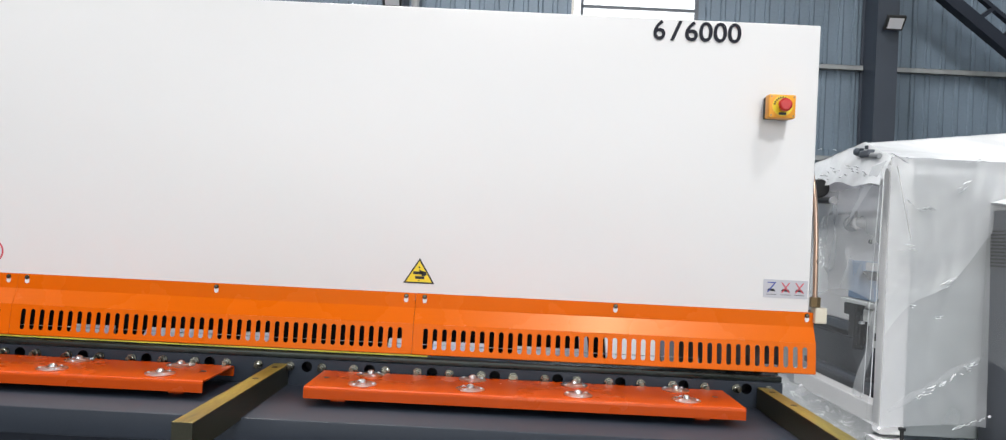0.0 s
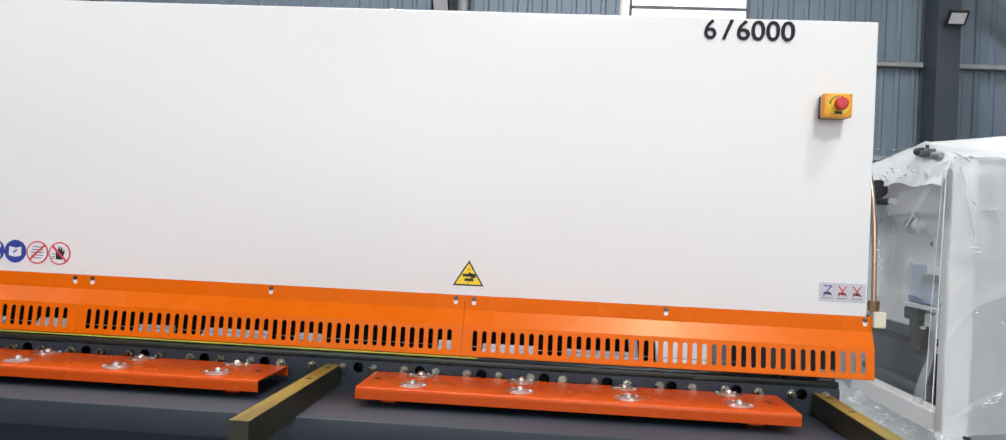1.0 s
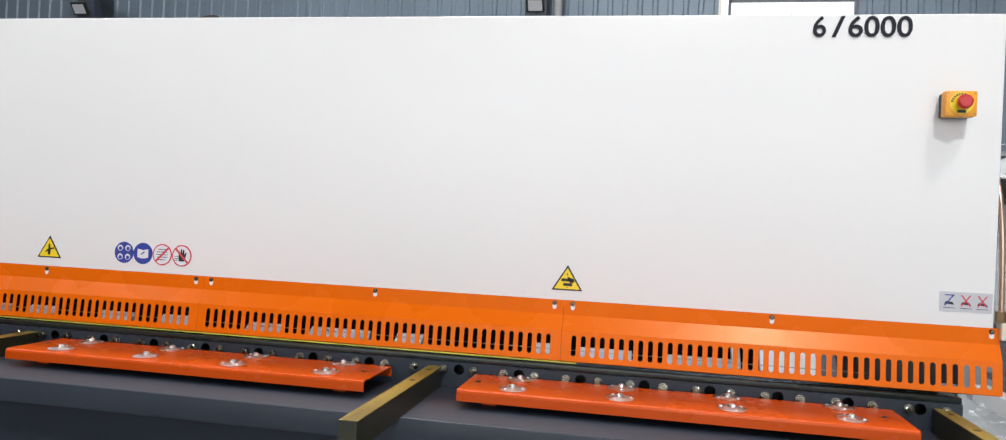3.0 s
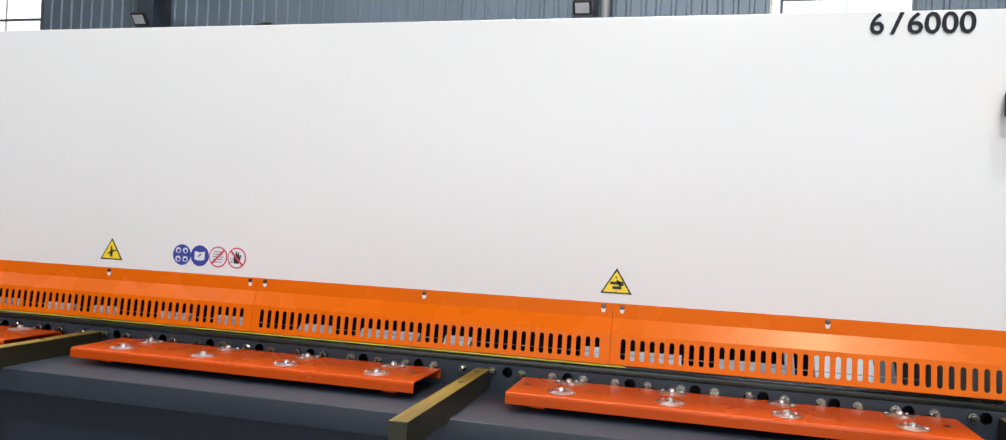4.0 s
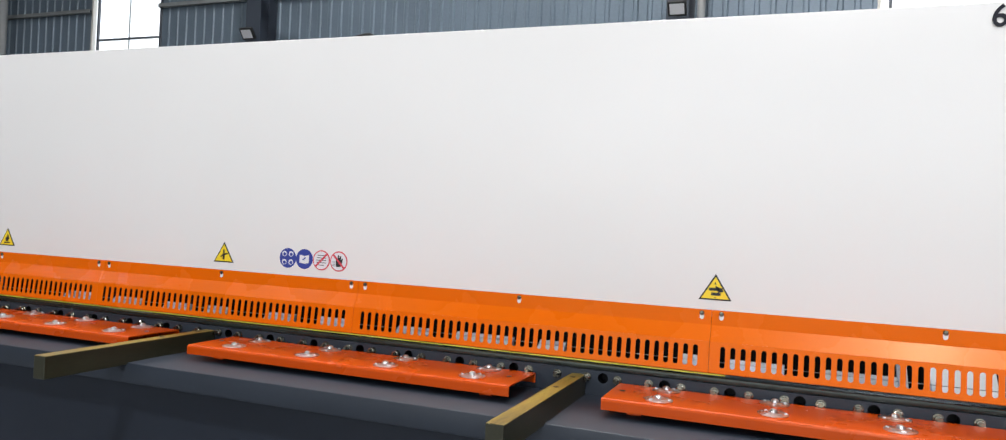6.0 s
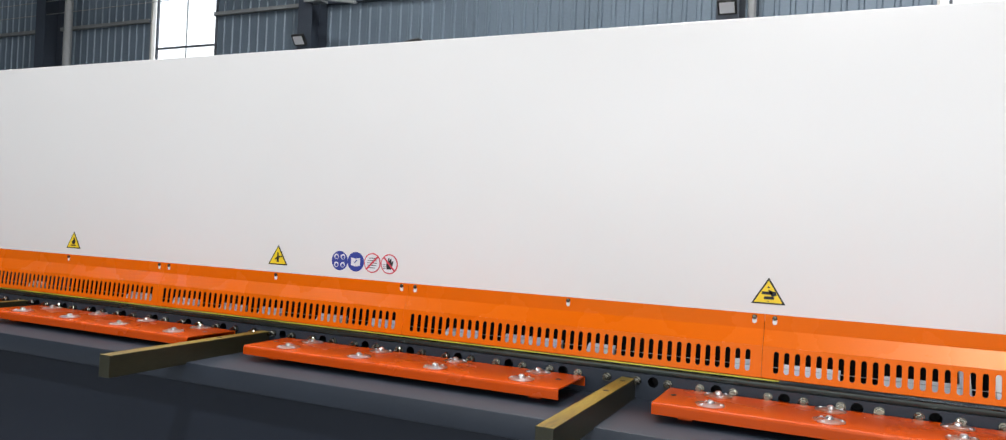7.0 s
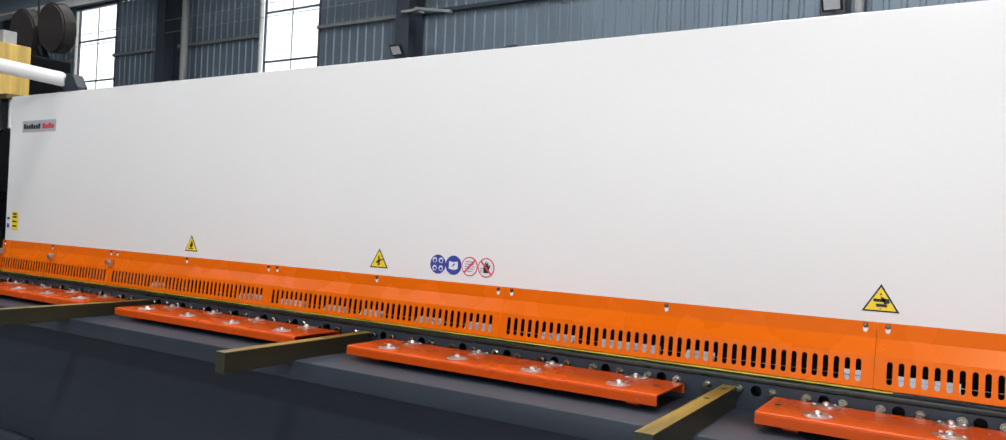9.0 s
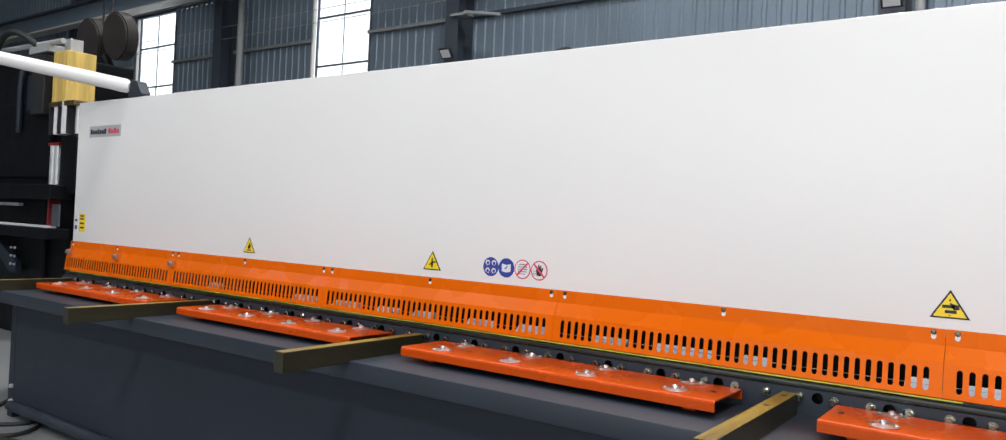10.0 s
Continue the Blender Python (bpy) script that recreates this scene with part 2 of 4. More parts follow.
def lathe(profile, seg=24, bm=None, mi=0):
    """Turns (radius, height) pairs round z."""
    own = bmesh.new()
    rings = []
    for r, z in profile:
        rings.append([own.verts.new((r * math.cos(2 * math.pi * k / seg), r * math.sin(2 * math.pi * k / seg), z)) for k in range(seg)] if r > 1e-6
                     else [own.verts.new((0, 0, z))])
    for p, q in zip(rings, rings[1:]):
        for k in range(seg):
            vs = [p[k % len(p)], p[(k + 1) % len(p)], q[(k + 1) % len(q)], q[k % len(q)]]
            vs = list(dict.fromkeys(vs))
            if len(vs) > 2:
                own.faces.new(vs).material_index = mi
    return own if bm is None else merge(bm, own)


def prism(pts, depth, bm=None, mi=0, place=None):
    """A flat outline in x and z, pushed back along y."""
    own = bmesh.new()
    a = [own.verts.new((x, 0, z)) for x, z in pts]
    b = [own.verts.new((x, depth, z)) for x, z in pts]
    own.faces.new(a).material_index = mi
    own.faces.new(b[::-1]).material_index = mi
    for k in range(len(pts)):
        j = (k + 1) % len(pts)
        own.faces.new((a[k], b[k], b[j], a[j])).material_index = mi
    if place is not None:
        bmesh.ops.transform(own, matrix=place, verts=own.verts)
    return own if bm is None else merge(bm, own)


def disc_pts(r, n=28, x=0, z=0, a0=0, a1=2 * math.pi):
    return [(x + r * math.cos(a0 + (a1 - a0) * k / n), z + r * math.sin(a0 + (a1 - a0) * k / n)) for k in range(n)]


def tube(points, r, name, material, seg=6):
    cu = bpy.data.curves.new(name, 'CURVE')
    cu.dimensions, cu.bevel_depth, cu.bevel_resolution, cu.use_fill_caps = '3D', r, seg // 2, True
    sp = cu.splines.new('NURBS')
    sp.points.add(len(points) - 1)
    for p, q in zip(sp.points, points):
        p.co = (*q, 1)
    sp.use_endpoint_u, sp.order_u = True, 4
    cu.materials.append(material)
    tmp = bpy.data.objects.new("tmp", cu)
    scene.collection.objects.link(tmp)
    me = bpy.data.meshes.new_from_object(tmp.evaluated_get(bpy.context.evaluated_depsgraph_get()))
    bpy.data.objects.remove(tmp)
    me.name = name
    me.shade_smooth()
    return me


# ---- hall ----
WALL_Y = 8.3
COLS = (-17.2, -10.35, -3.42, 3.57, 10.232, 17.1)
WINS = ((-14.5, -12.72), (-7.56, -5.85), (6.03, 7.76), (12.9, 14.6))
X0, X1, Y0, ROOFZ = -26.0, 22.0, -15.0, 11.8
solid("floor", box(X0, X1, Y0, WALL_Y + 0.3, -0.2, 0), FLOOR, "smooth dark grey sealed concrete factory floor", "floor", kind="structure")
solid("ceiling", box(X0, X1, Y0, WALL_Y + 0.3, ROOFZ, ROOFZ + 0.2), ROOF, "pale grey sheet metal roof of the hall", "ceiling", kind="structure")
# unseen south wall, its opening made up for the fill lamp
sw = box(X0, X1, Y0 - 0.2, Y0, 0, 1.0)
box(X0, X1, Y0 - 0.2, Y0, 7.6, ROOFZ, bm=sw)
box(X0, -1.0, Y0 - 0.2, Y0, 1.0, 7.6, bm=sw)
box(16.2, X1, Y0 - 0.2, Y0, 1.0, 7.6, bm=sw)
solid("wall_south", sw, PLAIN, "plain pale grey hall wall", "wall", kind="structure")
solid("wall_west", box(X0 - 0.2, X0, Y0, WALL_Y + 0.3, 0, ROOFZ), SHEET, "blue grey sheet metal hall wall", "wall", kind="structure")
solid("wall_east", box(X1, X1 + 0.2, Y0, WALL_Y + 0.3, 0, ROOFZ), SHEET, "blue grey sheet metal hall wall", "wall", kind="structure")


def ribbed_wall():
    """Trapezoid sheet with openings for the windows."""
    bm = bmesh.new()
    pitch, depth, zs = 0.205, 0.020, (0.0, 2.6, 6.3, ROOFZ)

    def strip(xa, xb, za, zb):
        n = max(1, round((xb - xa) / pitch))
        p = (xb - xa) / n
        prof = []
        for k in range(n):
            x = xa + k * p
            prof += [(x, 0), (x + p * 0.60, 0), (x + p * 0.68, -depth), (x + p * 0.90, -depth)]
        prof.append((xb, 0))
        lo = [bm.verts.new((x, WALL_Y + y, za)) for x, y in prof]
        hi = [bm.verts.new((x, WALL_Y + y, zb)) for x, y in prof]
        for a, b, c, d in zip(lo, lo[1:], hi[1:], hi):
            bm.faces.new((a, b, c, d))

    strip(X0, X1, zs[0], zs[1])
    strip(X0, X1, zs[2], zs[3])
    x = X0
    for a, b in WINS:
        strip(x, a, zs[1], zs[2])
        x = b
    strip(x, X1, zs[1], zs[2])
    ob = solid("wall_north", bm, SHEET, "blue grey ribbed sheet metal hall wall", "wall", kind="structure")
    sd = ob.modifiers.new("thick", 'SOLIDIFY')
    sd.thickness, sd.offset = 0.004, 0
    return ob


ribbed_wall()
solid("backdrop", box(X0, X1, WALL_Y + 1.6, WALL_Y + 1.65, 0, 11), OUTSIDE, "bright white overcast daylight outside the windows", "sky", kind="structure")


def window(i, xa, xb):
    w = thing("window_%d" % i, "tall factory window with thin dark glazing bars, bright outside", "window", (0, 0, 0), kind="structure")
    y = WALL_Y
    part("window_frame", box(xa - 0.02, xa + 0.02, y - 0.03, y + 0.05, 2.6, 6.3), PIPEW, w, "pale window jamb")
    part("window_frame", box(xb - 0.02, xb + 0.02, y - 0.03, y + 0.05, 2.6, 6.3), FRAME, w)
    part("window_frame", box(xa, xb, y - 0.03, y + 0.05, 6.28, 6.34), FRAME, w)
    part("window_sill", box(xa - 0.05, xb + 0.05, y - 0.08, y + 0.05, 2.56, 2.6), FRAME, w)
    xs = xa + 0.13
    part("glazing_bar", box(xs - 0.02, xs + 0.02, y - 0.01, y + 0.03, 2.6, 6.28), FRAME, w)
    xm = (xs + xb) / 2
    part("glazing_bar", box(xm - 0.004, xm + 0.004, y - 0.005, y + 0.025, 2.6, 6.28), GIRT, w)
    for z in (3.43, 4.45, 5.47):
        part("glazing_bar", box(xs, xb, y - 0.01, y + 0.03, z - 0.018, z + 0.018), FRAME, w)
    zs = (2.6, 3.43, 4.45, 5.47, 6.28)
    for za, zb in zip(zs, zs[1:]):
        for p, q in ((xs, xm), (xm, xb)):
            o = part("pane", box(p, q, y + 0.008, y + 0.012, za, zb), GLASS, w)
            o.visible_shadow = False


for i, (a, b) in enumerate(WINS):
    window(i + 1, a, b)


def column(x):
    c = thing("steel_column", "dark blue grey steel hall column against the wall", "column", (x, 7.87, 0), "hall columns")
    part("flange", box(-0.145, 0.145, 0, 0.016, 0, ROOFZ), COLUMN, c)
    part("flange", box(-0.175, 0.175, 0.38, 0.396, 0, ROOFZ), COLUMN, c)
    part("web", box(-0.006, 0.006, 0.016, 0.38, 0, ROOFZ), COLUMN, c)
    part("side_plate", box(-0.140, -0.130, 0.016, 0.38, 0, ROOFZ), COLUMN, c)
    part("base_plate", box(-0.22, 0.22, -0.06, 0.42, 0, 0.02), COLUMN, c)
    return c


for x in COLS:
    column(x)

for z in (1.2, 2.47, 3.74, 5.0, 6.4, 7.7):
    spans = list(zip(COLS, COLS[1:]))
    for a, b in spans:
        cuts = [(p, q) for p, q in WINS if a < p < b and 2.6 < z < 6.3]
        xs = [a + 0.16] + [v for c in cuts for v in c] + [b - 0.16]
        for p, q in zip(xs[::2], xs[1::2]):
            bm = box(p, q, 8.20, 8.27, z - 0.035, z - 0.029)
            box(p, q, 8.20, 8.206, z - 0.035, z + 0.035, bm=bm)
            box(p, q, 8.20, 8.27, z + 0.029, z + 0.035, bm=bm)
            solid("wall_girt", bm, GIRT if b > 4 else COLUMN if a > -4 else GIRT, "horizontal steel girt across the ribbed wall", "girt", group="wall girts", kind="structure")


def flood(x, z=4.25, tilt=36):
    f = thing("flood_light", "small black floodlight with pale square glass on a column", "floodlight", (x + 0.02, 7.79, z), "column floodlights")
    m = pose(0, -0.06, 0, tilt, 0, 0)
    bm = box(-0.125, 0.125, -0.02, 0.03, -0.10, 0.10, 0.012)
    part("housing", bm, RUBBER, f, "black floodlight housing", m)
    part("lens", box(-0.095, 0.095, -0.026, -0.021, -0.072, 0.072, 0.002), SIGNW, f, "pale glass", m)
    part("bracket", box(-0.02, 0.02, -0.02, 0.08, -0.03, 0.03), RUBBER, f)


for x in COLS[2:5]:
    flood(x)

for x, r in ((3.87, 0.055), (-9.58, 0.08)):
    solid("drain_pipe", rod((x, 7.95, 0), (x, 7.95, ROOFZ), r, 16), PIPEG, "grey plastic rainwater pipe beside a column", "pipe", smooth=True)

cl = thing("conduit_lamp", "slim grey batten lamp fixed beside a column", "lamp", (-2.7, 7.8, 4.88))
part("housing", box(-0.39, 0.39, -0.03, 0.03, -0.025, 0.025, 0.008), GIRT, cl, at=pose(0, 0, 0, 0, 10, 0))
part("bracket", box(-0.70, -0.36, 0.0, 0.215, 0.03, 0.07), GIRT, cl)


def brace():
    s = thing("lattice_brace", "dark steel lattice brace sloping down along the wall", "brace", (0, 7.5, 0))
    a, b = Vector((8.02, 0, 6.62)), Vector((16.4, 0, 0.19))
    d = (b - a).normalized()
    n = Vector((-d.z, 0, d.x))

    def bar(p, q, w, t):
        bm = bmesh.new()
        e = (q - p).normalized()
        m = Vector((-e.z, 0, e.x)) * w
        vs = [p, q, q + m, p + m]
        lo = [bm.verts.new(v) for v in vs]
        hi = [bm.verts.new(v + Vector((0, t, 0))) for v in vs]
        bm.faces.new(lo), bm.faces.new(hi[::-1])
        for k in range(4):
            bm.faces.new((lo[k], hi[k], hi[(k + 1) % 4], lo[(k + 1) % 4]))
        return bm

    part("lower_chord", bar(a, b, 0.15, 0.15), DARK2, s)
    part("upper_chord", bar(a + n * 0.31, b + n * 0.31 - d * 0.5, 0.05, 0.08), DARK2, s)
    k = 0.2
    while k < (b - a).length - 0.6:
        p = a + d * k
        part("rung", bar(p + n * 0.15, p + n * 0.31 + d * 0.04, 0.05, 0.08), DARK2, s)
        k += 0.38


brace()

# ---- plate shear ----
L = 1.25
shear = thing("plate_shear", "long white hydraulic plate shear with orange guards and dark grey table", "machine", (0, 0, 0))
part("front_panel", box(0.055, 6.227, 0.0, 0.05, 1.045, 1.965, 0.004, segs=3), WHITE, shear, "large plain white front panel", smooth=True)
part("upper_beam", box(0.12, 6.10, 0.052, 0.55, 1.10, 1.94, 0.004), WHITE, shear, "white upper beam behind the panel")
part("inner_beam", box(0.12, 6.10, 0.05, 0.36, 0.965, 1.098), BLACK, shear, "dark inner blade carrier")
for x in (0.06, 6.105):
    part("side_frame", box(x, x + 0.06, 0.06, 1.5, 0.0, 1.90, 0.004), DARK, shear, "dark side frame plate")


def guard_mesh(a=0.0005, b=L - 0.0005, skip=0):
    """Folded guard of one bay with a row of round-ended slots."""
    bm = bmesh.new()
    y1, z1, y2, z2 = -0.027, 0.974, -0.037, 0.882

    def at(x, z):
        return (x, y1 + (y2 - y1) * (z1 - z) / (z1 - z2), z)

    def quad(*ps):
        bm.faces.new([bm.verts.new(p) for p in ps])

    quad((a, -0.003, 1.067), (b, -0.003, 1.067), (b, -0.004, 1.021), (a, -0.004, 1.021))
    quad((a, -0.004, 1.021), (b, -0.004, 1.021), (b, y1, z1), (a, y1, z1))
    quad(at(a, z2), at(b, z2), (b, -0.027, 0.879), (a, -0.027, 0.879))
    p, n = 0.02925, 41
    n -= skip
    xa = 0.0394 - p / 2 + skip * p
    quad(at(a, z1), at(xa, z1), at(xa, z2), at(a, z2))
    quad(at(xa + n * p, z1), at(b, z1), at(b, z2), at(xa + n * p, z2))
    hw, zt, zb, m = 0.0073, 0.9615, 0.8975, 6
    for k in range(n):
        cx = xa + (k + 0.5) * p
        slot = [(cx + hw * math.cos(math.pi * j / m), zt - hw + hw * math.sin(math.pi * j / m)) for j in range(m + 1)]
        slot += [(cx - hw * math.cos(math.pi * j / m), zb + hw - hw * math.sin(math.pi * j / m)) for j in range(m + 1)]
        outer = [(cx + p / 2, zt - hw)] + [(cx + p / 2 - p * j / m, z1) for j in range(1, m)] + [(cx - p / 2, zt - hw)]
        outer += [(cx - p / 2, zb + hw)] + [(cx - p / 2 + p * j / m, z2) for j in range(1, m)] + [(cx + p / 2, zb + hw)]
        sv, ov = [bm.verts.new(at(*q)) for q in slot], [bm.verts.new(at(*q)) for q in outer]
        for j in range(len(sv)):
            i = (j + 1) % len(sv)
            bm.faces.new((sv[j], ov[j], ov[i], sv[i]))
        for x, z, j in ((cx + p / 2, z1, 0), (cx - p / 2, z1, m - 1), (cx - p / 2, z2, m + 1), (cx + p / 2, z2, 2 * m)):
            bm.faces.new((ov[j], ov[(j + 1) % len(ov)], bm.verts.new(at(x, z))))
    bmesh.ops.remove_doubles(bm, verts=bm.verts, dist=0.0001)
    return mesh_of("blade_guard", bm, ORANGE)


def bolt_mesh():
    bm = lathe([(0, 0), (0.0072, 0), (0.0072, 0.003), (0.005, 0.0055), (0.0, 0.006)], 16)
    bmesh.ops.transform(bm, matrix=Matrix.Rotation(radians(90), 4, 'X'), verts=bm.verts)
    # open end of the keyhole below the screw, showing the white panel
    prism([(-0.0065, -0.004), (-0.0065, -0.013)] + disc_pts(0.0065, 10, 0, -0.013, math.pi, 2 * math.pi) + [(0.0065, -0.013), (0.0065, -0.004)], -0.0012, bm, 1)
    return mesh_of("guard_screw", bm, [ZINC, WHITE], True)


GUARDS, SCREW = [guard_mesh(0.042, skip=1)] + [guard_mesh()] * 3 + [guard_mesh(b=1.243)], bolt_mesh()
for k in range(5):
    gd = part("blade_guard", GUARDS[k], ORANGE, shear, "orange folded sheet guard with vertical slots", (k * L, 0, 0))
    sd = gd.modifiers.new("thick", 'SOLIDIFY')
    sd.thickness, sd.offset = 0.002, 0
    for x in (0.075 if k == 0 else 0.029, L / 2, L - 0.029):
        part("guard_screw", SCREW, CHROME, gd, at=(x, -0.0045, 1.0565))

# latches on the first guard
for x in (0.093, 0.671, 1.258):
    bm = box(-0.016, 0.016, -0.022, 0, -0.02, 0.016, 0.004)
    rod((0, -0.022, 0.002), (0, -0.034, 0.002), 0.012, 12, bm)
    part("guard_latch", bm, CHROME, shear, "small chrome guard latch", (x, -0.022, 1.0), smooth=True)

def sloped_plate(xa, xb, top, y0=0.815):
    """A folded sheet behind the slots that rises to the rear."""
    bm = bmesh.new()
    prof = [(y0, 0.745), (y0 + 1.15 * (top - 0.745), top), (y0 + 1.3 * (top - 0.745), top), (y0 + 0.05, 0.745)]
    lo, hi = [bm.verts.new((xa, y, z)) for y, z in prof], [bm.verts.new((xb, y, z)) for y, z in prof]
    bm.faces.new(lo), bm.faces.new(hi[::-1])
    for k in range(4):
        bm.faces.new((lo[k], hi[k], hi[(k + 1) % 4], lo[(k + 1) % 4]))
    return bm


# hold-down feet and grey blocks behind the slots
feet = ((0.2, 0.35), (0.95, 1.1), (1.62, 1.72), (2.30, 2.46), (2.58, 2.74), (2.86, 2.99), (3.07, 3.18), (3.36, 3.49), (3.60, 3.73), (3.93, 4.06), (4.16, 4.37), (4.46, 4.55),
        (4.92, 4.98), (5.06, 5.22), (5.32, 5.52))
for xa, xb in feet:
    xa, xb = 5.27 + (xa - 5.27) * 1.36, 5.27 + (xb - 5.27) * 1.36
    if xa < 0.15:
        continue
    part("rear_tray", sloped_plate(xa, xb, random.uniform(0.783, 0.792)), TRAYG, shear, "pale grey rear tray seen through the guard slots")


for xa, xb, m, lab in ((5.717, 5.935, WHITE, "white sloped sheet seen through the slots"), (5.947, 6.01, SLATE, "slate grey sloped sheet"),
                       (5.605, 5.64, TRAYG, "pale grey sloped sheet"), (6.10, 6.24, SLATE, "slate grey sloped sheet")):
    part("sloped_sheet", sloped_plate(xa, xb, 0.875, 0.80), m, shear, lab)
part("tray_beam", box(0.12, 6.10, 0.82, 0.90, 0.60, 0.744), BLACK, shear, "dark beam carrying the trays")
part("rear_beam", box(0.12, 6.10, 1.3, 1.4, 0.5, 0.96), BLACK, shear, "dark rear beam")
part("tray_rail", rod((0.12, 0.790, 0.7835), (6.10, 0.790, 0.7835), 0.0016, 8), GIRT, shear, "thin steel rail across the trays")

for za, zb in ((0.868, 0.890), (0.838, 0.856)):
    part("frame_sticker", box(6.112, 6.158, 0.057, 0.0598, za, zb, 0.001), SIGNW, shear, "white sticker on the side frame")

# table, lower blade and holes
tb = box(-0.02, 6.13, -0.472, 0.10, 0.706, 0.775, 0.006)
part("table", tb, DARK, shear, "dark blue grey painted steel table", smooth=True)
ft = box(0.09, 6.1, -0.35, -0.335, 0.06, 0.706, 0.002)
part("table_front", ft, DARK2, shear, "dark grey table front plate")
for x in (0.09, 6.02):
    part("leg", box(x, x + 0.07, -0.352, 0.06, 0.0, 0.706, 0.003), DARK2, shear, "dark grey table leg")
part("bottom_rail", rod((0.16, -0.365, 0.075), (6.02, -0.365, 0.075), 0.03, 16), DARK, shear, "dark round bottom rail", smooth=True)
for z in (0.1, 0.19):
    part("leg_bolt", rod((0.15, -0.352, z), (0.15, -0.37, z), 0.013, 6), SILVER, shear)


def beam_mesh():
    """Face plate of the lower blade beam with its round holes."""
    bm = bmesh.new()
    xs = [4.685 + 0.1915 * k for k in range(8)] + [3.22 + 0.1945 * k for k in range(7)]
    xs += [x - 1.475 * m for m in (1, 2) for x in [3.22 + 0.1945 * k for k in range(7)]]
    xs = sorted(x for x in xs if x > 0.12)
    r, n, z0, z1, zc, y = 0.0165, 16, 0.775, 0.849, 0.831, -0.06
    edge = 0.07
    hw = 0.018
    for x in xs + [None]:
        xa = 6.135 if x is None else x - hw
        bm.faces.new([bm.verts.new(p) for p in ((edge, y, z0), (xa, y, z0), (xa, y, z1), (edge, y, z1))])
        if x is None:
            break
        edge = x + hw
        ring = [(x + r * math.cos(2 * math.pi * j / n), zc + r * math.sin(2 * math.pi * j / n)) for j in range(n)]
        outer = []
        for j in range(n):
            c, s = math.cos(2 * math.pi * j / n), math.sin(2 * math.pi * j / n)
            q = min(hw / abs(c) if abs(c) > 1e-6 else 9, (z1 - zc if s > 0 else zc - z0) / abs(s) if abs(s) > 1e-6 else 9)
            outer.append((x + c * q, zc + s * q))
        for w, h in ((hw, z1 - zc), (-hw, z1 - zc), (-hw, z0 - zc), (hw, z0 - zc)):
            j = min(range(n), key=lambda i: (outer[i][0] - x - w) ** 2 + (outer[i][1] - zc - h) ** 2)
            outer[j] = (x + w, zc + h)
        rv, ov = [bm.verts.new((a, y, b)) for a, b in ring], [bm.verts.new((a, y, b)) for a, b in outer]
        bv = [bm.verts.new((a, y + 0.05, b)) for a, b in ring]
        for j in range(n):
            i = (j + 1) % n
            bm.faces.new((rv[j], ov[j], ov[i], rv[i]))
            # hole walls and backs get the near-black that includes their shade
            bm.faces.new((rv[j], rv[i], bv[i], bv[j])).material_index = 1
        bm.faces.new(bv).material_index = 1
    bmesh.ops.remove_doubles(bm, verts=bm.verts, dist=0.0001)
    return bm


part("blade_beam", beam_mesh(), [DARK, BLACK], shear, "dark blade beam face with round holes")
part("blade_beam_top", box(0.09, 6.135, -0.059, 0.02, 0.849, 0.853), DARK, shear)
part("lower_blade", box(0.09, 6.135, -0.052, 0.02, 0.8535, 0.870, 0.002), BLADE, shear, "dark shiny steel lower blade", smooth=True)
# the glow at the cutting edge, put in as a coloured strip
part("edge_glow", box(0.10, 5.05, -0.034, -0.029, 0.8745, 0.8785), YEDGE, shear, "thin yellow strip standing in for the glow along the cutting edge")


def stud_mesh():
    """Washer, chamfered hexagon nut and threaded end."""
    bm = rod((0, 0, 0), (0, -0.0035, 0), 0.0138, 20, bevel=0.001)
    rod((0, -0.0035, 0), (0, -0.0125, 0), 0.0125, 6, bm, mi=1)
    rod((0, -0.0125, 0), (0, -0.0145, 0), 0.0112, 12, bm, r2=0.0090, mi=1)
    rod((0, -0.0145, 0), (0, -0.0185, 0), 0.0078, 12, bm, mi=0)
    rod((0, -0.0185, 0), (0, -0.0320, 0), 0.0062, 12, bm, mi=2, bevel=0.0015)
    return mesh_of("adjusting_stud", bm, [ZINC, NUT, STUDTIP])


STUD = stud_mesh()
sx = 3.857 - 0.0972 * 38
while sx < 6.14:
    if sx > 0.1:
        part("adjusting_stud", STUD, ZINC, shear, at=pose(sx, -0.0615, 0.831, random.uniform(-6, 3), random.uniform(0, 60), random.uniform(-3, 3)))
    sx += 0.0972


# supports with ball units
def support_mesh():
    bm = bmesh.new()
    w, y0, y1, zt, zb, t, r = 0.6, -0.322, -0.078, 0.828, 0.796, 0.004, 0.008
    prof = [(y0, zb), (y0, zt - r), (y0 + r * 0.3, zt - r * 0.3), (y0 + r, zt), (y1 - r, zt), (y1 - r * 0.3, zt - r * 0.3), (y1, zt - r), (y1, zb),
            (y1 - t, zb), (y1 - t, zt - t), (y0 + t, zt - t), (y0 + t, zb)]
    a = [bm.verts.new((-w, y, z)) for y, z in prof]
    b = [bm.verts.new((w, y, z)) for y, z in prof]
    for k in range(len(prof)):
        j = (k + 1) % len(prof)
        bm.faces.new((a[k], a[j], b[j], b[k]))
    for v in (a, b):
        for q in ((0, 1, 10, 11), (1, 2, 3, 10), (3, 4, 9, 10), (4, 5, 6, 9), (6, 7, 8, 9)):
            bm.faces.new([v[i] for i in q])
    return mesh_of("support_plate", bm, REDOR)


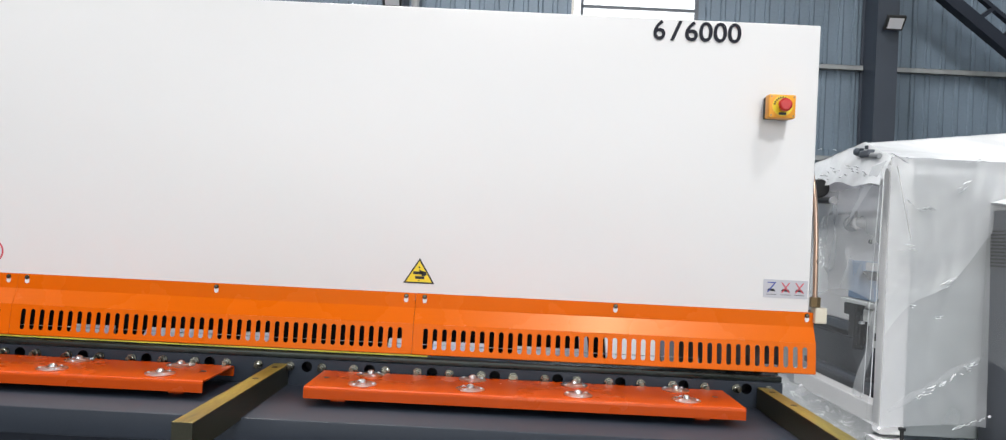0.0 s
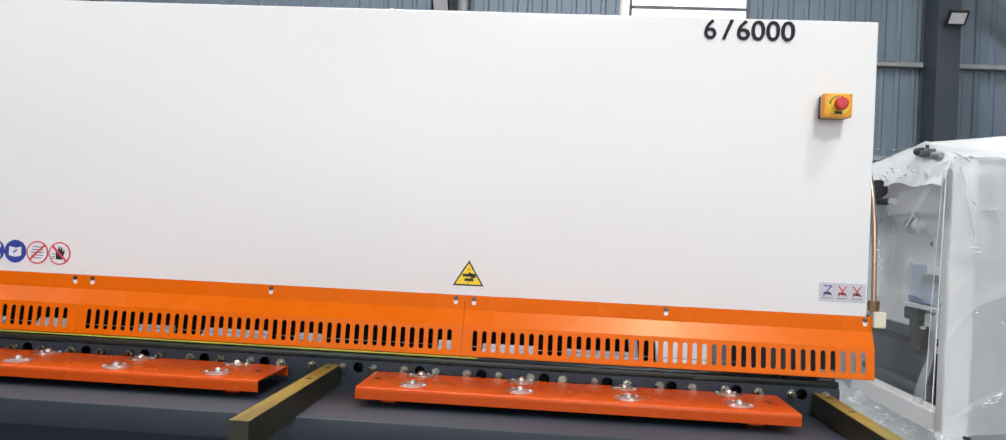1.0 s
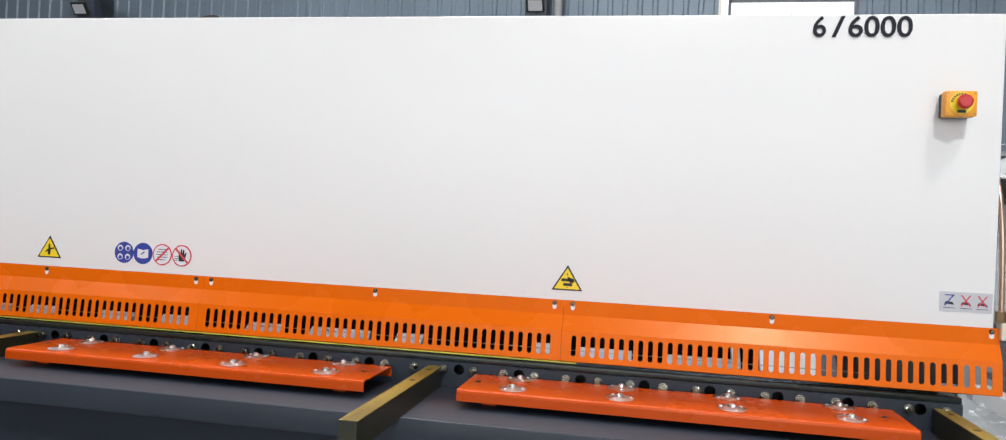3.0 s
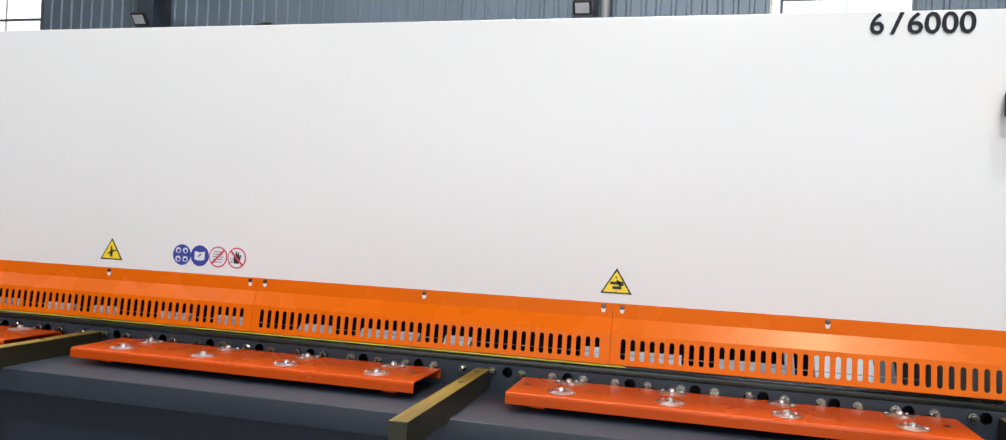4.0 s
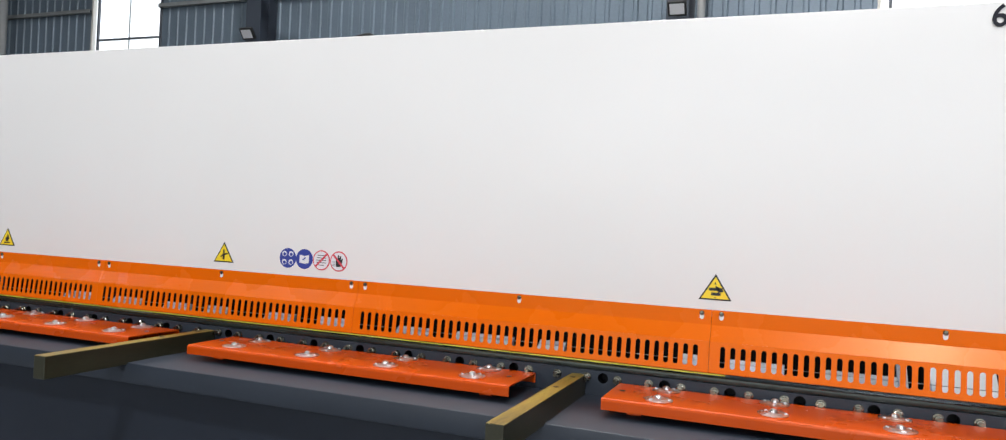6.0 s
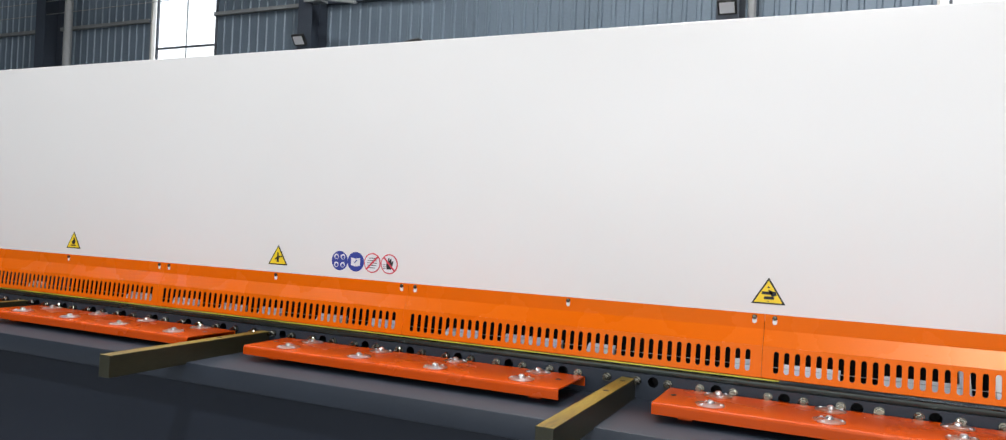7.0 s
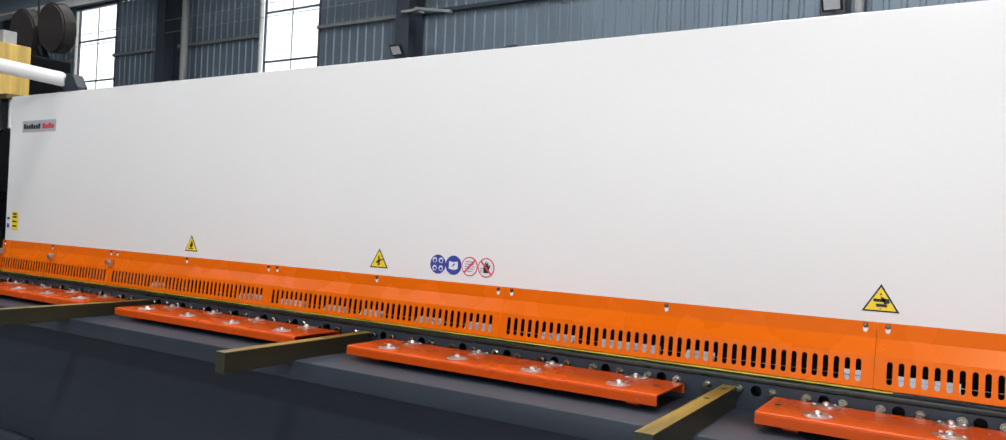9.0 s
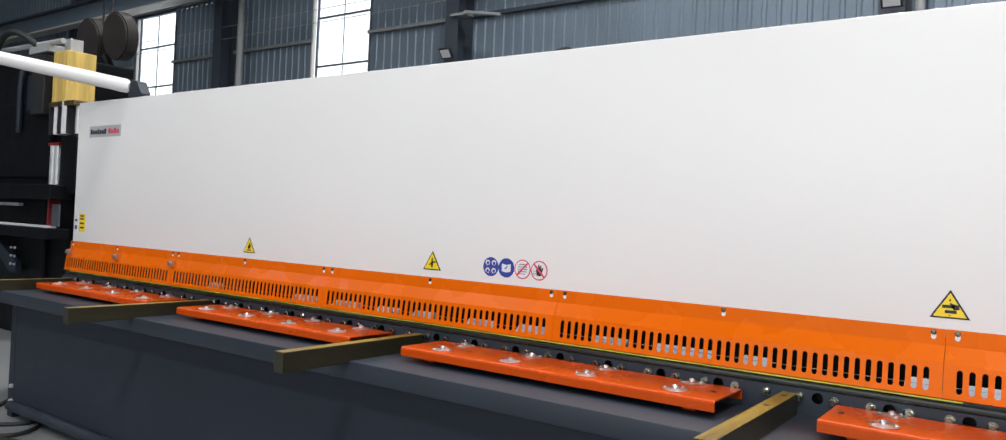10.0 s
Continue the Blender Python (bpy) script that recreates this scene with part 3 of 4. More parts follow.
def ball_mesh():
    bm = lathe([(0.040, 0), (0.0405, 0.0018), (0.036, 0.0034), (0.026, 0.0040), (0.0245, 0.0055), (0.016, 0.007), (0.013, 0.0060)], 36)
    lathe([(0.0115, 0.005), (0.0112, 0.0085), (0.0098, 0.0115), (0.0072, 0.0138), (0.0038, 0.0150), (0, 0.0155)], 20, bm)
    for k in range(3):
        a = 2.1 * k + 0.5
        own = lathe([(0.0042, 0.003), (0.004, 0.0056), (0.0, 0.0062)], 10, mi=1)
        bmesh.ops.translate(own, verts=own.verts, vec=(0.0315 * math.cos(a), 0.0315 * math.sin(a), 0))
        merge(bm, own)
    return mesh_of("ball_unit", bm, [CHROME, SIGNW], True)


PLATE, BALL = support_mesh(), ball_mesh()
HOLE = mesh_of("plate_hole", lathe([(0.009, 0), (0.009, 0.0006), (0, 0.0006)], 16), INK)
FOOT = mesh_of("plate_foot", box(-0.02, 0.02, -0.03, 0.03, 0, 0.05), REDOR)
for k in range(4):
    cx = 0.92 + 1.475 * k
    sp = part("support_plate", PLATE, REDOR, shear, "red orange channel plate with chrome ball units", (cx, 0, 0))
    for i in range(4):
        for y in (-0.122, -0.256):
            part("ball_unit", BALL, CHROME, sp, "chrome ball transfer unit", pose(-0.453 + 0.302 * i, y + 0.004 * (i % 2), 0.828, 0, 0, random.uniform(0, 120)))
    for x in (-0.568, 0.55):
        part("plate_hole", HOLE, INK, sp, at=(x, -0.19, 0.8282))
    for x in (-0.52, 0.5):
        for y in (-0.225, -0.13):
            part("plate_foot", FOOT, REDOR, sp, at=(x, y, 0.7755))


def arm_mesh():
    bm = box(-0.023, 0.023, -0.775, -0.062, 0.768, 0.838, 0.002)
    # upward faces take the lit, worn tone, the others the dark olive
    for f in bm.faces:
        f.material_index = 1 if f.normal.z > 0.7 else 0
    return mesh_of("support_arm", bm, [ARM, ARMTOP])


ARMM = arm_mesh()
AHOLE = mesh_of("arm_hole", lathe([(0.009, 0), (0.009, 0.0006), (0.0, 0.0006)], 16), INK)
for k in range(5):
    ar = part("support_arm", ARMM, ARM, shear, "olive brass coloured support arm with worn top in a lit tone", (0.19 + 1.4725 * k, 0, 0))
    for y in (-0.13, -0.3):
        part("arm_hole", AHOLE, INK, ar, at=(0, y, 0.8383))

# emergency stop box
es = part("emergency_stop", box(6.055, 6.137, -0.062, -0.024, 1.660, 1.732, 0.004), YBOX, shear, "yellow emergency stop box with red button", smooth=True)
part("box_base", box(6.057, 6.135, -0.024, -0.001, 1.662, 1.730, 0.003), INK, es, "black box base")
part("label_disc", lathe([(0, 0), (0.031, 0), (0.031, 0.0015), (0, 0.0015)], 32), YDISC, es, "round yellow label", pose(6.096, -0.062, 1.697, 90))
bt = lathe([(0.012, 0), (0.012, 0.016), (0.0195, 0.018), (0.0205, 0.022), (0.0195, 0.029), (0.015, 0.033), (0, 0.034)], 28)
part("button", bt, RED, es, "red mushroom button", pose(6.096, -0.063, 1.697, 90), smooth=True)
for sxx in (6.062, 6.130):
    for sz in (1.667, 1.725):
        part("box_screw", rod((sxx, -0.062, sz), (sxx, -0.0628, sz), 0.003, 8), BRASS, es)
for k in range(9):
    a = radians(170 - 16 * k)
    part("label_bar", box(-0.002, 0.002, -0.0006, 0, -0.003, 0.003), INK, es, at=pose(6.096 + 0.0255 * math.cos(a), -0.0636, 1.697 + 0.0255 * math.sin(a), 0, 90 - math.degrees(a), 0))
part("label_bar", box(-0.011, 0.011, -0.0006, 0, -0.004, 0.004), INK, es, at=(6.096, -0.0636, 1.673))

# model lettering
def lettering(text, x, z, width, height, material, parent, name, bold=0.0):
    cu = bpy.data.curves.new(name, 'FONT')
    cu.body, cu.extrude, cu.size, cu.offset = text, 0.004, 1.0, bold
    tmp = bpy.data.objects.new("tmp", cu)
    scene.collection.objects.link(tmp)
    me = bpy.data.meshes.new_from_object(tmp.evaluated_get(bpy.context.evaluated_depsgraph_get()))
    bpy.data.objects.remove(tmp)
    co = np.empty(len(me.vertices) * 3)
    me.vertices.foreach_get("co", co)
    co = co.reshape(-1, 3)
    lo, hi = co.min(0), co.max(0)
    co[:, 0] = (co[:, 0] - lo[0]) / (hi[0] - lo[0]) * width
    co[:, 1] = (co[:, 1] - lo[1]) / (hi[1] - lo[1]) * height
    co[:, 2] *= 0.5
    me.vertices.foreach_set("co", co.ravel())
    me.materials.clear()
    me.materials.append(material)
    me.name = name
    return part(name, me, material, parent, at=pose(x, -0.0022, z, 90))


lt = lettering("6", 5.704, 1.897, 0.0365, 0.062, NAVY, shear, "model_lettering", 0.010)
tagged(lt, "dark raised lettering 6/6000")
for text, x, w in (("/", 5.757, 0.036), ("6000", 5.803, 0.175)):
    sub = lettering(text, x, 1.897, w, 0.062, NAVY, shear, "model_lettering", 0.010)
    bm = bmesh.new()
    bm.from_mesh(lt.data)
    own = bmesh.new()
    own.from_mesh(sub.data)
    bmesh.ops.translate(own, verts=own.verts, vec=(x - 5.704, 0, 0))
    merge(bm, own)
    bm.to_mesh(lt.data)
    bm.free()
    bpy.data.objects.remove(sub)

# signs on the panel
def triangle_sign(x, kind):
    s = part("warning_sign", prism([(-0.049, 0), (0.049, 0), (0, 0.080)], -0.0008), INK, shear, "yellow and black triangular warning sign", (x, -0.0003, 1.097))
    part("sign_face", prism([(-0.041, 0.0045), (0.041, 0.0045), (0, 0.071)], -0.0008), YELLOW, s, at=(0, -0.001, 0))
    bm = bmesh.new()
    if kind == 0:
        prism([(-0.016, 0.026), (0.010, 0.026), (0.010, 0.034), (-0.016, 0.034)], -0.0006, bm)
        prism([(-0.010, 0.013), (0.014, 0.013), (0.014, 0.021), (-0.010, 0.021)], -0.0006, bm)
        prism([(0.008, 0.021), (0.020, 0.024), (0.018, 0.034), (0.008, 0.036), (0.0, 0.040), (0.0, 0.036)], -0.0006, bm)
        prism([(-0.003, 0.044), (0.003, 0.044), (0, 0.050)], -0.0006, bm)
        prism([(-0.003, 0.009), (0.003, 0.009), (0, 0.006)], -0.0006, bm)
    elif kind == 1:
        prism([(-0.004, 0.010), (0.004, 0.010), (0.005, 0.026), (0.018, 0.030), (0.017, 0.034), (0.004, 0.032), (0.002, 0.046), (-0.003, 0.046), (-0.003, 0.030), (-0.014, 0.020), (-0.012, 0.017), (-0.004, 0.022)], -0.0006, bm)
    else:
        prism([(-0.016, 0.010), (0.014, 0.010), (0.014, 0.015), (-0.016, 0.015)], -0.0006, bm)
        prism([(-0.006, 0.018), (0.006, 0.018), (0.012, 0.030), (0.006, 0.045), (0.0, 0.046), (-0.002, 0.034), (-0.010, 0.030)], -0.0006, bm)
    bmesh.ops.scale(bm, vec=(1.18, 1, 1.1), verts=bm.verts)
    part("pictogram", bm, INK, s, at=(0, -0.0019, 0.0))


for x, kind in ((5.007, 0), (3.128, 1), (1.898, 2)):
    triangle_sign(x, kind)


def round_sign(x, kind):
    s = part("round_sign", prism(disc_pts(0.0375, 40), -0.0008), BLUE if kind < 2 else SIGNR, shear, ("blue round mandatory sign" if kind < 2 else "red rimmed round prohibition sign"), (x, -0.0003, 1.132))
    bm = bmesh.new()
    if kind == 0:
        for dx in (-0.015, 0.015):
            for dz in (-0.015, 0.016):
                prism(disc_pts(0.0105, 20, dx, dz), -0.0006, bm)
                prism(disc_pts(0.0065, 14, dx + 0.001, dz - 0.002), -0.0009, bm, 1)
        mats = [SIGNW, BLUE]
    elif kind == 1:
        prism([(-0.021, -0.014), (0.0, -0.018), (0.0, 0.012), (-0.021, 0.016)], -0.0006, bm)
        prism([(0.001, -0.018), (0.021, -0.014), (0.021, 0.016), (0.001, 0.012)], -0.0006, bm)
        prism([(-0.006, -0.006), (0.008, 0.004), (0.006, 0.008), (-0.008, -0.002)], -0.0009, bm, 1)
        mats = [SIGNW, BLUE]
    else:
        prism(disc_pts(0.033, 40), -0.0006, bm, 1)
        if kind == 2:
            for z, w in ((0.018, 0.016), (0.009, 0.02), (0.0, 0.022), (-0.009, 0.02), (-0.018, 0.014)):
                prism([(-w, z - 0.0012), (w, z - 0.0012), (w, z + 0.0012), (-w, z + 0.0012)], -0.0009, bm, 2)
            prism([(-0.026, -0.021), (-0.021, -0.026), (0.026, 0.021), (0.021, 0.026)], -0.0012, bm, 0)
        else:
            prism([(-0.010, -0.020), (0.010, -0.020), (0.016, -0.002), (0.019, 0.010), (0.014, 0.012), (0.010, 0.004), (0.010, 0.020), (0.005, 0.021), (0.003, 0.010),
                   (0.000, 0.024), (-0.004, 0.022), (-0.005, 0.008), (-0.009, 0.016), (-0.012, 0.012), (-0.012, -0.006)], -0.0009, bm, 2)
            for z in (-0.004, -0.012, -0.018):
                prism([(-0.028, z), (-0.014, z), (-0.014, z + 0.002), (-0.028, z + 0.002)], -0.0009, bm, 2)
            prism([(-0.026, 0.021), (-0.021, 0.026), (0.026, -0.021), (0.021, -0.026)], -0.0012, bm, 0)
        mats = [SIGNR, SIGNW, INK]
    part("pictogram", bm, mats, s, at=(0, -0.0012, 0))


for i, x in enumerate((3.432, 3.507, 3.583, 3.659)):
    round_sign(x, i)

ip = part("instruction_plate", box(6.083, 6.221, -0.0014, -0.0003, 1.108, 1.164), SIGNG, shear, "grey instruction plate with one tick and two red crosses")
for i, x in enumerate((6.108, 6.152, 6.195)):
    bm = bmesh.new()
    prism([(x - 0.014, 1.129), (x + 0.014, 1.127), (x + 0.008, 1.135), (x - 0.009, 1.136)], -0.0006, bm, 1)
    prism([(x - 0.016, 1.117), (x + 0.016, 1.117), (x + 0.016, 1.1185), (x - 0.016, 1.1185)], -0.0006, bm, 1)
    prism([(x - 0.014, 1.124), (x - 0.010, 1.124), (x + 0.014, 1.156), (x + 0.010, 1.156)], -0.0009, bm, 0)
    if i:
        prism([(x + 0.014, 1.124), (x + 0.010, 1.124), (x - 0.014, 1.156), (x - 0.010, 1.156)], -0.0009, bm, 0)
    else:
        prism([(x - 0.012, 1.153), (x + 0.012, 1.153), (x + 0.012, 1.156), (x - 0.012, 1.156)], -0.0009, bm, 0)
    part("pictogram", bm, [SIGNR if i else BLUE, INK], ip, at=(0, -0.0016, 0))

bp_ = part("maker_plate", box(0.205, 0.585, -0.0014, -0.0003, 1.735, 1.806), SIGNG, shear, "grey maker plate with dark and red bars")
for k in range(7):
    part("plate_bar", box(0.222 + 0.028 * k, 0.244 + 0.028 * k, -0.0022, -0.0016, 1.754, 1.786 - 0.008 * (k % 3 > 0)), INK, bp_)
for k in range(4):
    part("plate_bar", box(0.440 + 0.032 * k, 0.466 + 0.032 * k, -0.0022, -0.0016, 1.754, 1.786 - 0.008 * (k % 2)), SIGNR, bp_)
yl = part("side_label", box(0.128, 0.205, -0.0014, -0.0003, 1.132, 1.244), YELLOW, shear, "yellow warning label with black bars")
for z in (1.152, 1.18, 1.208, 1.226):
    part("label_bar", box(0.142, 0.19, -0.0022, -0.0016, z, z + 0.01), INK, yl)
wl = part("side_label", box(0.066, 0.118, -0.0014, -0.0003, 1.13, 1.235), SIGNW, shear, "white label with dark marks")
part("label_bar", box(0.076, 0.106, -0.0022, -0.0016, 1.145, 1.17), BLUE, wl)
part("label_bar", box(0.076, 0.106, -0.0022, -0.0016, 1.195, 1.21), INK, wl)

# oil pipe with fittings at the end of the panel
part("oil_pipe", tube([(6.245, -0.0, 1.10), (6.244, 0.0, 1.2), (6.240, 0.0, 1.34), (6.239, 0.02, 1.45), (6.239, 0.1, 1.6)], 0.0075, "oil_pipe", COPPER), COPPER, shear, "thin copper oil pipe")
part("pipe_nut", rod((6.246, 0, 1.085), (6.246, 0, 1.115), 0.0165, 6), BRASS, shear, "brass pipe nut")
part("pipe_fitting", box(6.24, 6.278, -0.02, 0.02, 1.035, 1.084, 0.004), IVORY, shear, "ivory elbow fitting")
part("lifting_wire", tube([(3.52, 0.1, 1.96), (3.60, 0.1, 1.985), (3.68, 0.1, 2.005), (3.70, 0.1, 1.985), (3.73, 0.1, 1.975), (3.78, 0.1, 1.962)], 0.006, "lifting_wire", RUBBER), RUBBER, shear, "bent black wire on the top edge")

# swing arm on the top of the panel
sa = thing("swing_arm", "white tubular swing arm with dark bracket on the shear", "arm", (0, 0, 0))
part("tube", rod((0.66, 0.02, 2.032), (-1.35, -1.005, 2.44), 0.042, 24), WHITE, sa, "white round tube", smooth=True)
bm = prism([(0.66, 1.966), (0.80, 1.966), (0.80, 1.985), (0.745, 2.060), (0.645, 2.078), (0.645, 1.99)], 0.06, place=Matrix.Translation((0, -0.005, 0)))
part("bracket", bm, DARK, sa, "dark folded steel bracket")

# ---- wrapped machine beyond the right end ----
wm = thing("wrapped_machine", "white machine wrapped in clear plastic film", "machine", (7.745, 2.6, 0))
part("front_post", box(0.0, 0.17, 0.0, 0.12, 0.06, 1.86, 0.03, segs=4), WHITE, wm, "white front post", smooth=True)
part("front_panel", box(0.17, 3.2, 0.03, 0.08, 0.06, 1.86, 0.006), PANELG, wm, "large grey front panel under milky film")
part("foot", box(-0.03, 0.17, -0.15, 0.12, 0.0, 0.04, 0.004), WHITE, wm, "white foot plate")
part("foot_bolt", rod((0.09, -0.11, 0.04), (0.09, -0.11, 0.13), 0.012, 8), RUBBER, wm, "black levelling bolt")
part("foot_bolt", rod((0.09, -0.11, 0.125), (0.09, -0.11, 0.142), 0.022, 6), RUBBER, wm, "black levelling bolt")
part("base_beam", box(0.0, 0.12, 0.12, 1.5, 0.10, 0.235, 0.01), WHITE, wm, "white base beam")
part("rear_frame", box(0.10, 0.14, 0.12, 1.9, 0.72, 1.52, 0.01), WHITE, wm, "pale rear panel")
part("lower_back", box(0.30, 0.33, 0.12, 1.9, 0.10, 0.72, 0.01), GREYC, wm, "blue grey lower panel")
part("side_beam", box(-0.01, 0.20, 0.12, 1.7, 1.52, 1.84, 0.01), VIOG, wm, "violet grey upper beam")
cy = part("cylinder", rod((0.05, 0.13, 1.447), (0.05, 0.50, 1.447), 0.038, 20, bevel=0.004), WHITE, wm, "white cylinder", smooth=True)
part("collar", rod((0.05, 0.50, 1.447), (0.05, 0.54, 1.447), 0.05, 20, bevel=0.006), WHITE, cy, smooth=True)
part("end_flange", rod((0.05, 0.62, 1.440), (0.05, 0.66, 1.440), 0.056, 20, bevel=0.006), GIRT, cy, "grey end flange", smooth=True)
part("piston", rod((0.05, 0.54, 1.443), (0.05, 0.62, 1.443), 0.022, 14), CHROME, cy, smooth=True)
part("bracket", box(0.03, 0.09, 0.21, 0.28, 1.30, 1.39, 0.006), LIGHTG, wm)
part("valve_knob", rod((0.04, 0.285, 1.315), (0.04, 0.31, 1.315), 0.018, 10), RUBBER, wm)
bl = part("block", box(0.035, 0.095, 0.14, 0.62, 0.905, 1.175, 0.01), PALEB, wm, "pale blue block")
part("cover", box(0.02, 0.034, 0.14, 0.33, 1.115, 1.172, 0.004), WHITE, bl, "white cover")
part("handle", box(0.012, 0.034, 0.155, 0.37, 1.052, 1.108, 0.008), RUBBER, bl, "black handle")
part("port", rod((0.036, 0.42, 1.06), (0.028, 0.42, 1.06), 0.022, 14), RUBBER, bl)
part("shelf", box(0.0, 0.12, 0.13, 0.66, 0.872, 0.900, 0.006), LIGHTG, wm, "pale shelf")
for y, z0, z1, w in ((0.62, 0.78, 0.871, 0.05), (0.53, 0.62, 0.871, 0.055), (0.44, 0.585, 0.80, 0.035), (0.49, 0.545, 0.62, 0.02)):
    part("clamp", box(0.03, 0.10, y - w, y + w, z0, z1, 0.012), RUBBER, wm, "dark clamp hanging under the shelf")
part("clamp_bolt", rod((0.02, 0.35, 0.74), (0.02, 0.35, 0.76), 0.02, 10), CHROME, wm)
part("pale_bracket", box(0.03, 0.10, 0.14, 0.36, 0.76, 0.845, 0.006), LIGHTG, wm)
part("pale_bracket", box(0.03, 0.10, 0.14, 0.22, 0.60, 0.755, 0.006), LIGHTG, wm)
part("bracket", box(0.02, 0.10, 0.13, 0.23, 0.65, 0.70, 0.01), RUBBER, wm)
part("rail", box(0.08, 0.2, 0.66, 1.7, 0.655, 0.72, 0.008), COLUMN, wm, "dark horizontal rail")
part("rail", box(0.08, 0.2, 0.66, 1.7, 0.60, 0.618, 0.004), RUBBER, wm, "dark horizontal rail")
part("floor_rail", box(0.16, 0.24, 0.15, 1.7, 0.26, 0.31, 0.006), COLUMN, wm)
part("top_cover", box(0.10, 3.2, 0.05, 1.6, 1.842, 1.856, 0.004), WHITE, wm, "white top cover")
mo = part("motor", rod((-0.13, 0.78, 1.70), (-0.13, 1.08, 1.725), 0.068, 18, bevel=0.01), RUBBER, wm, "dark motor bulging against the film", smooth=True)
part("shaft", rod((-0.13, 0.56, 1.600), (-0.13, 0.80, 1.612), 0.024, 12), RUBBER, mo, smooth=True)
part("shaft_end", rod((-0.13, 0.535, 1.599), (-0.13, 0.56, 1.600), 0.028, 12), CHROME, mo, smooth=True)
tv = part("top_valve", rod((-0.05, 0.30, 1.930), (-0.05, 0.39, 1.940), 0.027, 14, bevel=0.004), COLUMN, wm, "dark valve pushing up under the film", smooth=True)
part("valve_body", box(-0.075, -0.02, 0.16, 0.30, 1.890, 1.935, 0.010), SLATE, tv)
part("valve_cap", rod((-0.05, 0.05, 1.880), (-0.05, 0.16, 1.895), 0.018, 12), GIRT, tv, smooth=True)
part("valve_stem", rod((-0.06, 0.22, 1.94), (-0.06, 0.22, 1.965), 0.012, 10), COLUMN, tv)
cab = part("control_cabinet", box(0.635, 1.5, -0.36, 0.0, 0.0, 1.55, 0.01), GREYC, wm, "grey control cabinet")
for z in range(11):
    part("vent_slot", box(0.630, 0.6345, -0.33, -0.03, 1.19 + z * 0.022, 1.202 + z * 0.022), INK, cab)


def film_sheet(name, fn, nu, nv, amp, parent, seed, film=FILM, fine=0.3):
    bm = bmesh.new()
    grid = []
    for i in range(nu + 1):
        row = []
        for j in range(nv + 1):
            p = Vector(fn(i / nu, j / nv))
            q = Vector((p.x * 2.3 + seed, p.y * 2.3, p.z * 1.2))
            w = noise.noise(q) + 2 * fine * abs(noise.noise(q * 2.9)) + fine * noise.noise(q * 6.1)
            row.append(bm.verts.new(p + amp * w * Vector((-0.5, -0.7, 0.5))))
        grid.append(row)
    for i in range(nu):
        for j in range(nv):
            bm.faces.new((grid[i][j], grid[i + 1][j], grid[i + 1][j + 1], grid[i][j + 1]))
    return part(name, bm, film, parent, "crumpled clear plastic film", smooth=True)


def ridge(y):
    """Height of the film along the near side of the machine."""
    return 1.86 + 0.14 * min(1, (y + 0.08) / 0.40) - 0.08 * max(0, y - 0.32)


def ease(v):
    v = max(0.0, min(1.0, v))
    return v * v * (3 - 2 * v)


film_sheet("film", lambda u, v: (-0.03 + 3.4 * u, -0.06 - 0.04 * math.sin(3 * u) * (1 - v) + 0.14 * ease((v - 0.93) / 0.07), 0.12 + 0.05 * math.sin(11 * u) * (1 - v) + 1.755 * v), 60, 60, 0.02, wm, 1.0)
# added second layer pales the upper front, imitating brighter light there
film_sheet("film", lambda u, v: (-0.03 + 1.5 * u, -0.075, (min(1.7, 0.72 + 1.45 * u) + 0.05 * math.sin(17 * u)) * (1 - v) + 1.86 * v), 60, 30, 0.02, wm, 3.0, FILMFOLD)
# side film split: thin below, milky above, for shade below and light above
film_sheet("film", lambda u, v: (-0.09 - 0.02 * (1 - v), -0.05 + 1.8 * u, 0.04 + 0.88 * v), 50, 30, 0.03, wm, 5.0, FILMTHIN)
film_sheet("film", lambda u, v: (-0.06 - 0.03 * (1 - v), -0.05 + 1.8 * u, 0.92 + 0.05 * math.sin(7 * u) * (1 - v) + 0.76 * v), 50, 30, 0.03, wm, 5.0, FILM)
film_sheet("film", lambda u, v: (-0.03 + 3.4 * u, -0.03 + 1.8 * v, ridge(-0.06 + 1.8 * v) + 0.15 * min(1, 3.4 * u / 1.2) * min(1, v / 0.24)), 70, 60, 0.008, wm, 9.0, FILMROOF, 0.12)
film_sheet("film", lambda u, v: (0.61 + 1.0 * u, -0.40 + 0.36 * v, 1.57 + 0.03 * v + 0.22 * min(1, 1.6 * u)), 24, 12, 0.010, wm, 17.0, FILMROOF, 0.15)
film_sheet("film", lambda u, v: (0.61 - 0.03 * (1 - v) * (1 - u), -0.42 * u, 0.64 + 0.93 * v - 0.10 * u * (1 - v)), 24, 24, 0.015, wm, 13.0, FILMTHIN)
# gathered upper part of the near side, its lower edge torn into points
film_sheet("film", lambda u, v: (-0.02 - 0.08 * v, -0.06 + 1.75 * u, ridge(-0.06 + 1.75 * u) * (1 - v) + v * (1.675 + 0.12 * u + 0.012 * math.sin(23 * u))), 70, 20, 0.016, wm, 21.0, FILMROOF, 0.5)
# doubled fold beside the post
film_sheet("film_fold", lambda u, v: (-0.085, (-0.13 + 0.20 * u) * (1 - v) + (0.42 + 0.02 * u) * v, (1.83 - 0.02 * u) * (1 - v) + 1.42 * v), 8, 24, 0.015, wm, 23.0, FILMFOLD)
